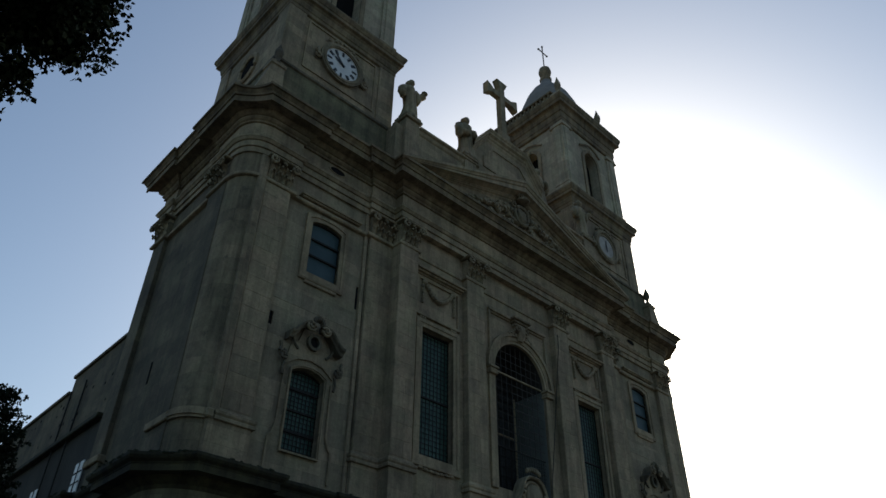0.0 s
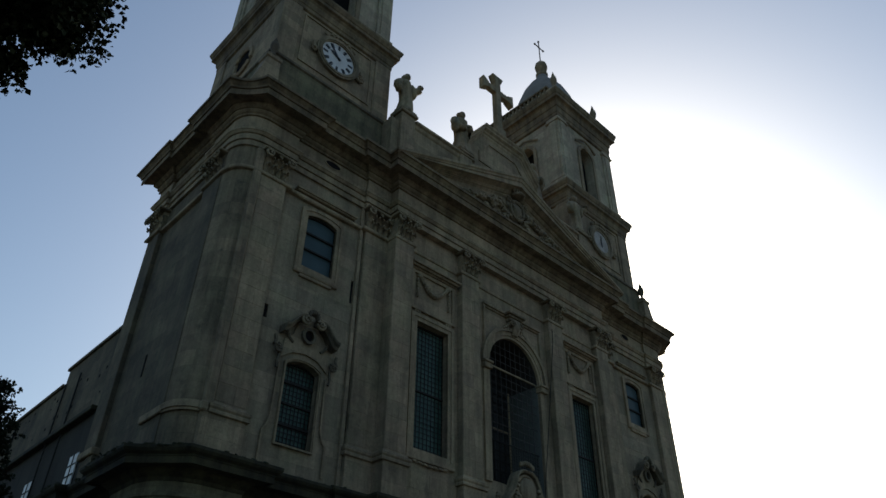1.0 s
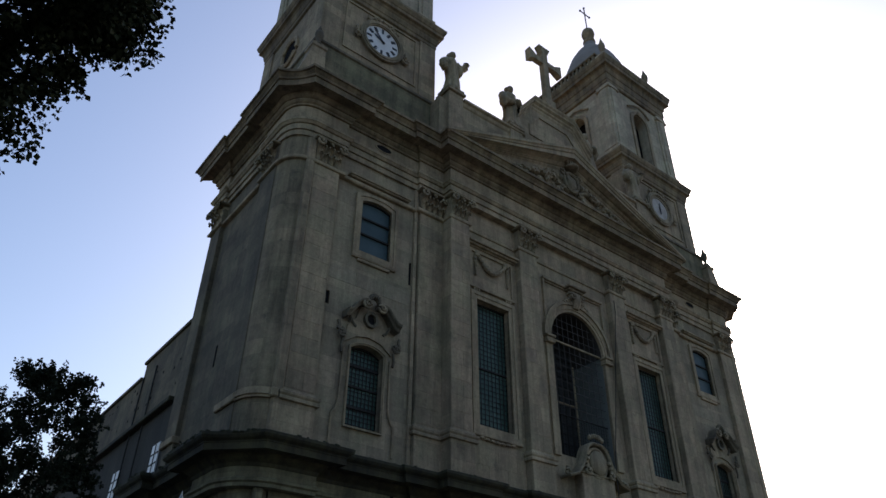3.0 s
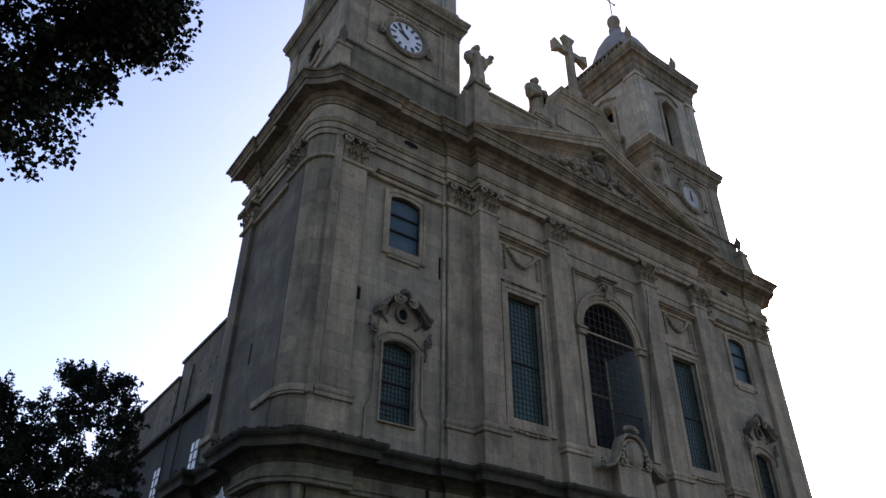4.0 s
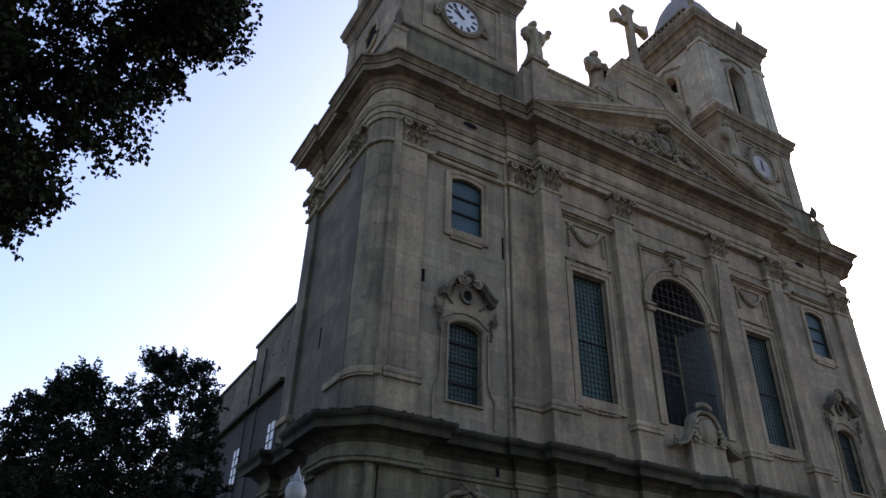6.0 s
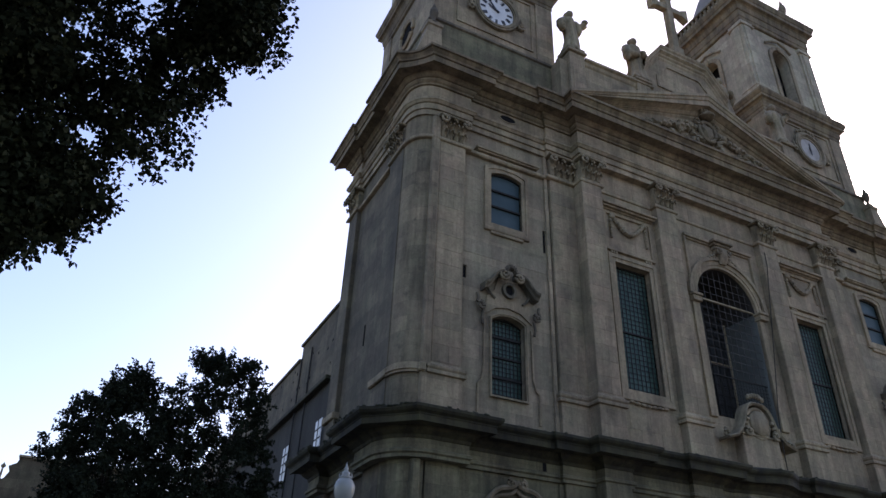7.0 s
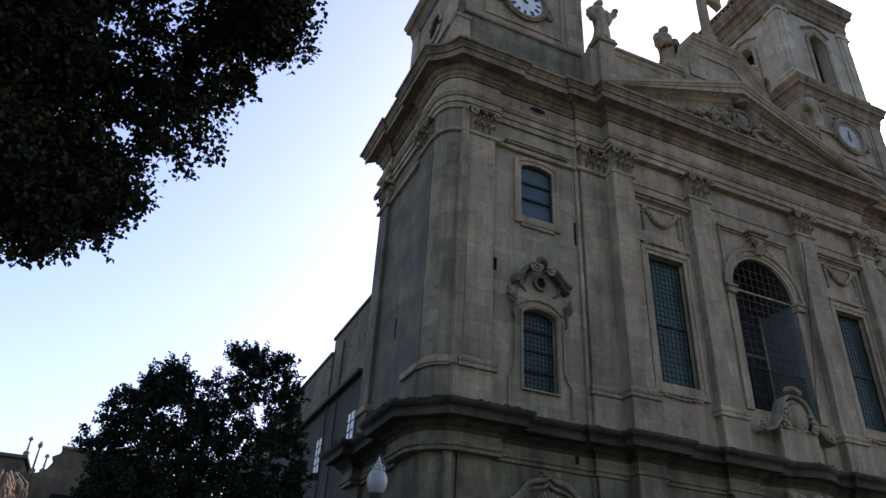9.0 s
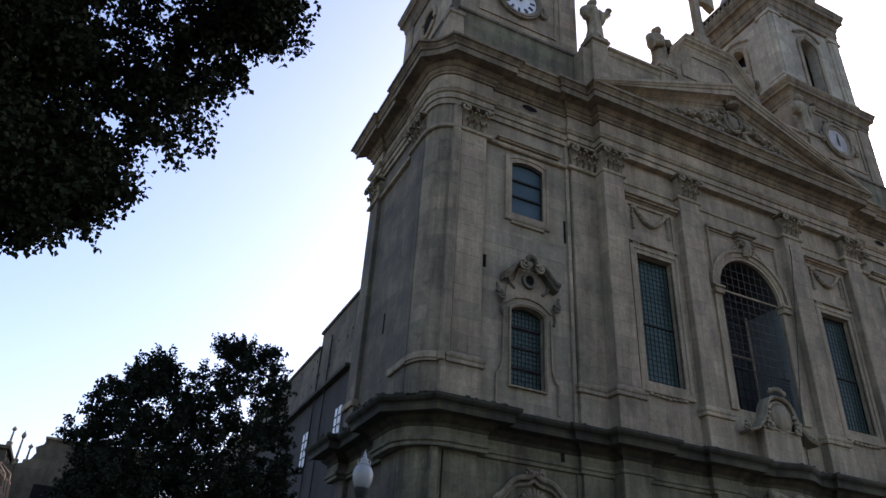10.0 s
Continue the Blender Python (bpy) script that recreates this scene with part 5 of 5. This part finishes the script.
# broad tree that reaches over the square
LOBES = [
    (-21.83, -10.89, 9.87, 1.3),
    (-22.21, -10.15, 9.08, 1.15),
    (-22.66, -9.75, 8.23, 1.2),
    (-23.54, -9.45, 7.05, 1.35),
    (-24.51, -9.58, 6.9, 1.5),
    (-24.05, -9.96, 9.44, 1.75),
    (-24.72, -10.08, 8.48, 1.9),
    (-25.6, -10.0, 6.99, 2.0),
    (-23.15, -11.43, 10.92, 1.9),
    (-24.96, -11.18, 10.29, 2.2),
    (-26.5, -10.36, 8.74, 2.2),
    (-27.0, -10.15, 7.15, 2.2),
    (-21.97, -11.44, 10.75, 1.3),
    (-23.7, -9.7, 6.1, 0.78),
]
near_tree = thing("tree", "large leafy broadleaf tree with dark overhanging crown", "tree")
limbs((-28.2, -11.6, 0), (-28.0, -11.7, 5.0), LOBES[7:12], 0.32, near_tree)
# unseen leaf lobes, added to keep sky light off the crown
UNSEEN_SHADERS = [(-25.4, -13.9, 11.9, 2.3), (-27.4, -12.9, 10.2, 2.3), (-28.6, -11.4, 11.6, 2.5), (-24.2, -13.6, 13.4, 2.1), (-29.6, -11.4, 8.6, 2.2), (-27.2, -11.2, 12.9, 2.4),
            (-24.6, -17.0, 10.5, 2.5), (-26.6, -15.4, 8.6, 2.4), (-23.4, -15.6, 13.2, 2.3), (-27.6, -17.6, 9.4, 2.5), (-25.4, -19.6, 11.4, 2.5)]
AIRY, MIDDLE = LOBES[1:3], [LOBES[5], LOBES[8]]
DENSE = [l for l in LOBES if l not in AIRY and l not in MIDDLE]
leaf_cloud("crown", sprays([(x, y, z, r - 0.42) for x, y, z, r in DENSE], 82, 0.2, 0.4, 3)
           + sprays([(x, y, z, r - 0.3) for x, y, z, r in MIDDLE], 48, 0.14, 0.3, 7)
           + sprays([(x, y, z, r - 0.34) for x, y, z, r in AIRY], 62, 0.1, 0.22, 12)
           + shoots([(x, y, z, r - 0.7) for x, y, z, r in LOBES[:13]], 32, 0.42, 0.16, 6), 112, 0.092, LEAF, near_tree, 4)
# added foliage out of view, only there to shade the tree
leaf_cloud("crown", sprays(UNSEEN_SHADERS, 44, 0.25, 0.45, 8), 60, 0.12, LEAF, near_tree, 9)


def small_tree(x, y, lobes, density, seed, label):
    """Bushy tree: leafy lobes in front of and behind each other, with fine shoots at the top."""
    rg = random.Random(seed)
    t = thing("tree", label, "tree", group="trees beside the church")
    full = []
    for lx, lz, lr in lobes:
        for dy in ((0.0,) if lr < 0.45 else (-lr * 0.7, lr * 0.7)):
            full.append((lx + rg.uniform(-0.1, 0.1), y + dy, lz + rg.uniform(-0.08, 0.08), lr * 0.82))
    top = sorted(full, key=lambda l: -l[2] - l[3])[:9]
    tips = shoots(full, 14, 0.3, 0.1, seed + 5, 0.3) + shoots([(a, b, c, r * 0.8) for a, b, c, r in top], 9, 0.26, 0.08, seed + 6, 1.1)
    limbs((x, y, 0), (x, y, 4.6), full[::3], 0.16, t)
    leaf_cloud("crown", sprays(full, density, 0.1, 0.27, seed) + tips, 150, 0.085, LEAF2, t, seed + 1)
    return t


LOWER_CROWN = [(-0.9, 4.4, 1.0), (0.5, 4.4, 1.1), (-0.3, 3.2, 1.0), (0.6, 3.0, 0.8)]
small_tree(-21.3, 2.4, [(-21.31, 8.42, 0.46), (-21.54, 7.94, 0.59), (-20.85, 7.85, 0.52), (-21.9, 7.57, 0.59), (-22.45, 7.05, 0.59), (-22.7, 6.33, 0.5), (-20.3, 6.5, 0.55), (-20.1, 5.6, 0.7), (-20.25, 7.3, 0.45), (-21.8, 6.68, 0.85), (-20.88, 6.82, 0.9),
                        (-22.4, 5.58, 0.62), (-21.7, 5.55, 1.1), (-20.6, 5.64, 1.0)] + [(x - 21.2, z, r) for x, z, r in LOWER_CROWN], 40, 11, "dense dark green tree with a stepped leafy crown")
small_tree(-18.8, 1.9, [(-19.75, 9.1, 0.36), (-19.18, 9.15, 0.45), (-18.35, 9.0, 0.5), (-20.0, 8.2, 0.38), (-19.05, 8.2, 0.74), (-18.07, 8.1, 0.58), (-19.85, 7.18, 0.62), (-18.7, 7.11, 0.8), (-17.8, 6.99, 0.54),
                        (-19.55, 7.6, 0.42), (-19.4, 6.75, 0.48), (-19.46, 6.11, 0.76), (-18.19, 6.04, 0.92), (-17.5, 5.89, 0.52), (-17.55, 5.1, 0.7), (-18.6, 5.2, 0.9), (-19.6, 5.1, 0.8)] + [(x - 18.6, z, r) for x, z, r in LOWER_CROWN], 31, 23, "airy green tree with sky showing through beside the church")
small_tree(-22.4, 3.2, [(-22.35, 5.0, 0.6), (-22.1, 4.5, 0.8), (-22.7, 4.2, 0.55), (-22.4, 3.4, 0.8)], 50, 31, "low dark green tree beside taller trees")


# ---- street lamp ----
lamp = thing("street_lamp", "street lamp with an egg-shaped milk-glass globe and finial", "lamp", (-17.7, -6.25, -0.09))
bm = bmesh.new()
lathe(bm, [(0.16, 0.08), (0.16, 0.5), (0.12, 0.6), (0.07, 0.8), (0.05, 2.5), (0.045, 4.02), (0.08, 4.08), (0.12, 4.18), (0.135, 4.26), (0.1, 4.29)], 0, 0, 0, 14)
part("post", bm, IRON, lamp, "dark iron post", smooth=True)
bm = bmesh.new()
lathe(bm, [(0.1, 4.26), (0.145, 4.31), (0.178, 4.4), (0.19, 4.5), (0.186, 4.56), (0.155, 4.63), (0.11, 4.68), (0.07, 4.69)], 0, 0, 0, 20)
part("globe", bm, MILK, lamp, "unlit milk-glass globe", smooth=True)
bm = bmesh.new()
lathe(bm, [(0.1, 4.66), (0.125, 4.68), (0.125, 4.705), (0.09, 4.72), (0.075, 4.76), (0.085, 4.785), (0.06, 4.8), (0.03, 4.83), (0.045, 4.85), (0.028, 4.875), (0.016, 4.92), (0.0, 4.98)], 0, 0, 0, 14)
cap = part("finial", bm, MILK, lamp, "pale metal cap and finial", smooth=True)
for i in range(8):
    a = 2 * math.pi * i / 8
    bm = bmesh.new()
    tube(bm, [(0.118 * math.cos(a), 0.118 * math.sin(a), 4.7), (0.125 * math.cos(a), 0.125 * math.sin(a), 4.74), (0.1 * math.cos(a), 0.1 * math.sin(a), 4.775)], 0.012, 5, 0.006)
    part("leaf_ornament", bm, MILK, cap)

# ---- house with a scrolled parapet and spikes, far beyond the trees ----
far = thing("house", "distant stone building with scrolled parapet and slender spikes", "building")
FX, FY = -29.35, 26.0
bm = bmesh.new()
box(bm, FX - 9, FX + 2.45, FY, FY + 8, 0, 10.1, 0.02)
box(bm, FX - 9.1, FX + 2.6, FY - 0.15, FY + 8, 10.1, 10.3, 0.03)
box(bm, FX + 2.4, FX + 3.0, FY + 0.2, FY + 7, 0, 9.45, 0.02)
filled(bm, [(FX + 9.5, 0), (FX + 9.5, 11.0), (FX + 4.15, 11.0), (FX + 4.05, 10.7), (FX + 3.7, 10.5), (FX + 3.82, 10.2), (FX + 3.65, 9.85), (FX + 3.3, 9.6), (FX + 2.9, 9.45), (FX + 2.9, 0)], FY + 0.3, 5)
part("wall", bm, PLASTER, far)
one_box("roof_coping", FX + 4.05, FX + 9.6, FY + 0.15, FY + 5.4, 11.0, 11.13, TRIM, far, 0.02)
one_box("window_panel", FX + 4.2, FX + 5.6, FY + 0.27, FY + 0.31, 6.0, 8.6, DARK, far, 0)
for x, z0, z1 in ((2.4, 10.3, 11.5), (2.95, 9.45, 11.35), (3.45, 9.5, 10.7)):
    bm = bmesh.new()
    lathe(bm, [(0.16, 0), (0.16, 0.3), (0.06, 0.36), (0.045, (z1 - z0) * 0.75), (0.12, (z1 - z0) * 0.8), (0.12, (z1 - z0) * 0.87), (0.03, (z1 - z0) * 0.95), (0, z1 - z0)], FX + x, FY + 0.5, z0, 8)
    part("spike", bm, TRIM, far)

# dry brown fronds in front of that house
dry = thing("dead_palm", "dead palm with dry brown hanging fronds", "palm")
bm = bmesh.new()
PX, PY = -27.1, 22.0
tube(bm, [(PX, PY, 0), (PX + 0.1, PY, 4), (PX, PY, 7.7)], 0.25, 8, 0.2)
part("trunk", bm, BARK, dry)
FROND = plain("dry_frond", (0.22, 0.15, 0.09), (0.38, 0.28, 0.18), 0.8, 5.0)
rg = random.Random(8)
for i in range(70):
    a, l, top = rg.uniform(0, 6.28), rg.uniform(0.5, 1.7), rg.uniform(7.6, 8.7)
    bm = bmesh.new()
    cx, cy = math.cos(a), math.sin(a)
    tube(bm, [(PX, PY, 7.5), (PX + l * 0.45 * cx, PY + l * 0.45 * cy, top), (PX + l * 0.85 * cx, PY + l * 0.85 * cy, top - 0.5), (PX + l * cx, PY + l * cy, top - rg.uniform(1.2, 2.6))], 0.06, 5, 0.025)
    part("frond", bm, FROND, dry)


# ---- weeds rooted on the ledges ----
def weed(x, y, z, seed, h=0.35):
    t = thing("weed", "small weed growing out of the stone ledge", "plant", group="weeds on the ledges")
    leaf_cloud("leaves", [(x, y, z + h * 0.5, h * 0.6), (x + 0.1, y + 0.15, z + h * 0.3, h * 0.45)], 60, 0.13, LEAF2, t, seed)


weed(-14.75, 3.3, 8.28, 51, 0.5)
weed(-14.75, 2.4, 8.28, 52, 0.3)
weed(-13.3, 9.6, 15.88, 53, 0.3)
weed(-13.3, 8.0, 15.88, 54, 0.2)


# ---- cushions of moss along the belt, thickest on the flank ----
rg = random.Random(41)
bm = bmesh.new()
line = outline(0.66, "bowed")
for (xa, ya), (xb, yb) in zip(line, line[1:]):
    length = math.hypot(xb - xa, yb - ya)
    if xa > 3 or length < 0.15:
        continue
    for k in range(int(length * (16 if xa < -14 else 9))):
        f, w = rg.random(), rg.uniform(0.02, 0.075 if xa < -14 else 0.045)
        blob(bm, (xa + (xb - xa) * f + rg.uniform(-0.08, 0.05), ya + (yb - ya) * f + rg.uniform(-0.08, 0.06), 8.16 + rg.uniform(-0.05, 0.04)), (w * 1.9, w * 1.8, w * rg.uniform(0.5, 1.0)), k, 0.7, 1)
tagged(part("moss", bm, MOSS, smooth=True), "dark cushions of moss along the stone belt", "moss", kind="stuff")


# ---- ashlar blocks of the front: single facing stones with open joints ----
def block_mesh(w, h, cache={}):
    """A facing stone with chamfered edges, its centre at the origin and its face towards -y."""
    key = (round(w, 3), round(h, 3))
    if key not in cache:
        bm = bmesh.new()
        rings = [[(sx * (w / 2 - g), y, sz * (h / 2 - g)) for sx, sz in ((-1, -1), (1, -1), (1, 1), (-1, 1))] for g, y in ((0.0, 0.03), (0.0, -0.005), (0.005, -0.009))]
        loft(bm, rings, True)
        bmesh.ops.recalc_face_normals(bm, faces=bm.faces)
        cache[key] = bpy.data.meshes.new("ashlar_block")
        bm.to_mesh(cache[key])
        bm.free()
    return cache[key]


def lay(parent, x, y, z, w, h, mat):
    me = block_mesh(w, h)
    if not me.materials:
        me.materials.append(mat)
    ob = new("ashlar_block", me)
    ob.parent = parent
    ob.matrix_basis = pose(x, y, z)


rg = random.Random(77)
JOINT, COURSE = 0.006, 0.585
for p in [o for o in church.children if o.name.split(".")[0] == "pilaster"]:
    xs, y = [v.co.x for v in p.data.vertices], min(v.co.y for v in p.data.vertices)
    x0, x1 = min(xs) + 0.02, max(xs) - 0.02
    for k in range(15):
        z = 9.95 + COURSE * (k + 0.5)
        if z + COURSE / 2 > 18.66:
            continue
        if k % 2:
            lay(p, (x0 + x1) / 2, y, z, x1 - x0 - JOINT, COURSE - JOINT, ASHLAR)
        else:
            cut = (x1 - x0) * 0.58
            lay(p, x0 + cut / 2, y, z, cut - JOINT, COURSE - JOINT, ASHLAR)
            lay(p, x0 + (cut + x1 - x0) / 2, y, z, x1 - x0 - cut - JOINT, COURSE - JOINT, ASHLAR)


def face(wall, x0, x1, z0, z1, y, width, keep_off, mat):
    """Courses of facing stones over a wall, left out round openings and carvings."""
    row = 0
    while z0 + COURSE * (row + 1) <= z1:
        n = max(2, round((x1 - x0) / width))
        w = (x1 - x0) / n
        shift = w / 2 if row % 2 else 0.0
        za, zb = z0 + COURSE * row, z0 + COURSE * (row + 1)
        for k in range(n + (1 if row % 2 else 0)):
            xa, xb = max(x0, x0 + w * k - shift), min(x1, x0 + w * (k + 1) - shift)
            if any(xa < b and xb > a and za < d and zb > c for a, b, c, d in keep_off):
                continue
            lay(wall, (xa + xb) / 2, y, (za + zb) / 2, xb - xa - JOINT, COURSE - JOINT, mat)
        row += 1


for wall in [o for o in church.children if o.name.split(".")[0] == "bay_wall"]:
    m = -1 if wall.data.vertices[0].co.x < 0 else 1
    off = [(9.05, 11.75, 15.3, 19.1), (9.0, 11.75, 8.0, 14.15), (11.9, 12.22, 13.2, 13.9), (8.5, 8.85, 15.1, 16.4)]
    off = [(a, b, c, d) if m > 0 else (-b, -a, c, d) for a, b, c, d in off]
    x0, x1 = sorted((m * 8.66, m * 12.22))
    face(wall, x0, x1, 8.5, 18.6, 0.0, 1.18, off, PALE_ASHLAR)
centre = [o for o in church.children if o.name == "centre_wall"][0]
for m in (-1, 1):
    x0, x1 = sorted((m * 2.4, m * 1.98))
    face(centre, x0, x1, 10.2, 18.0, -0.42, 0.42, [], ASHLAR)
    x0, x1 = sorted((m * 3.54, m * 6.25))
    face(centre, x0, x1, 8.42, 10.0, -0.42, 0.9, [], ASHLAR)
    face(centre, x0, x1, 18.88, 19.8, -0.42, 0.9, [], ASHLAR)
face(centre, -2.3, 2.3, 18.88, 19.8, -0.42, 0.92, [], ASHLAR)
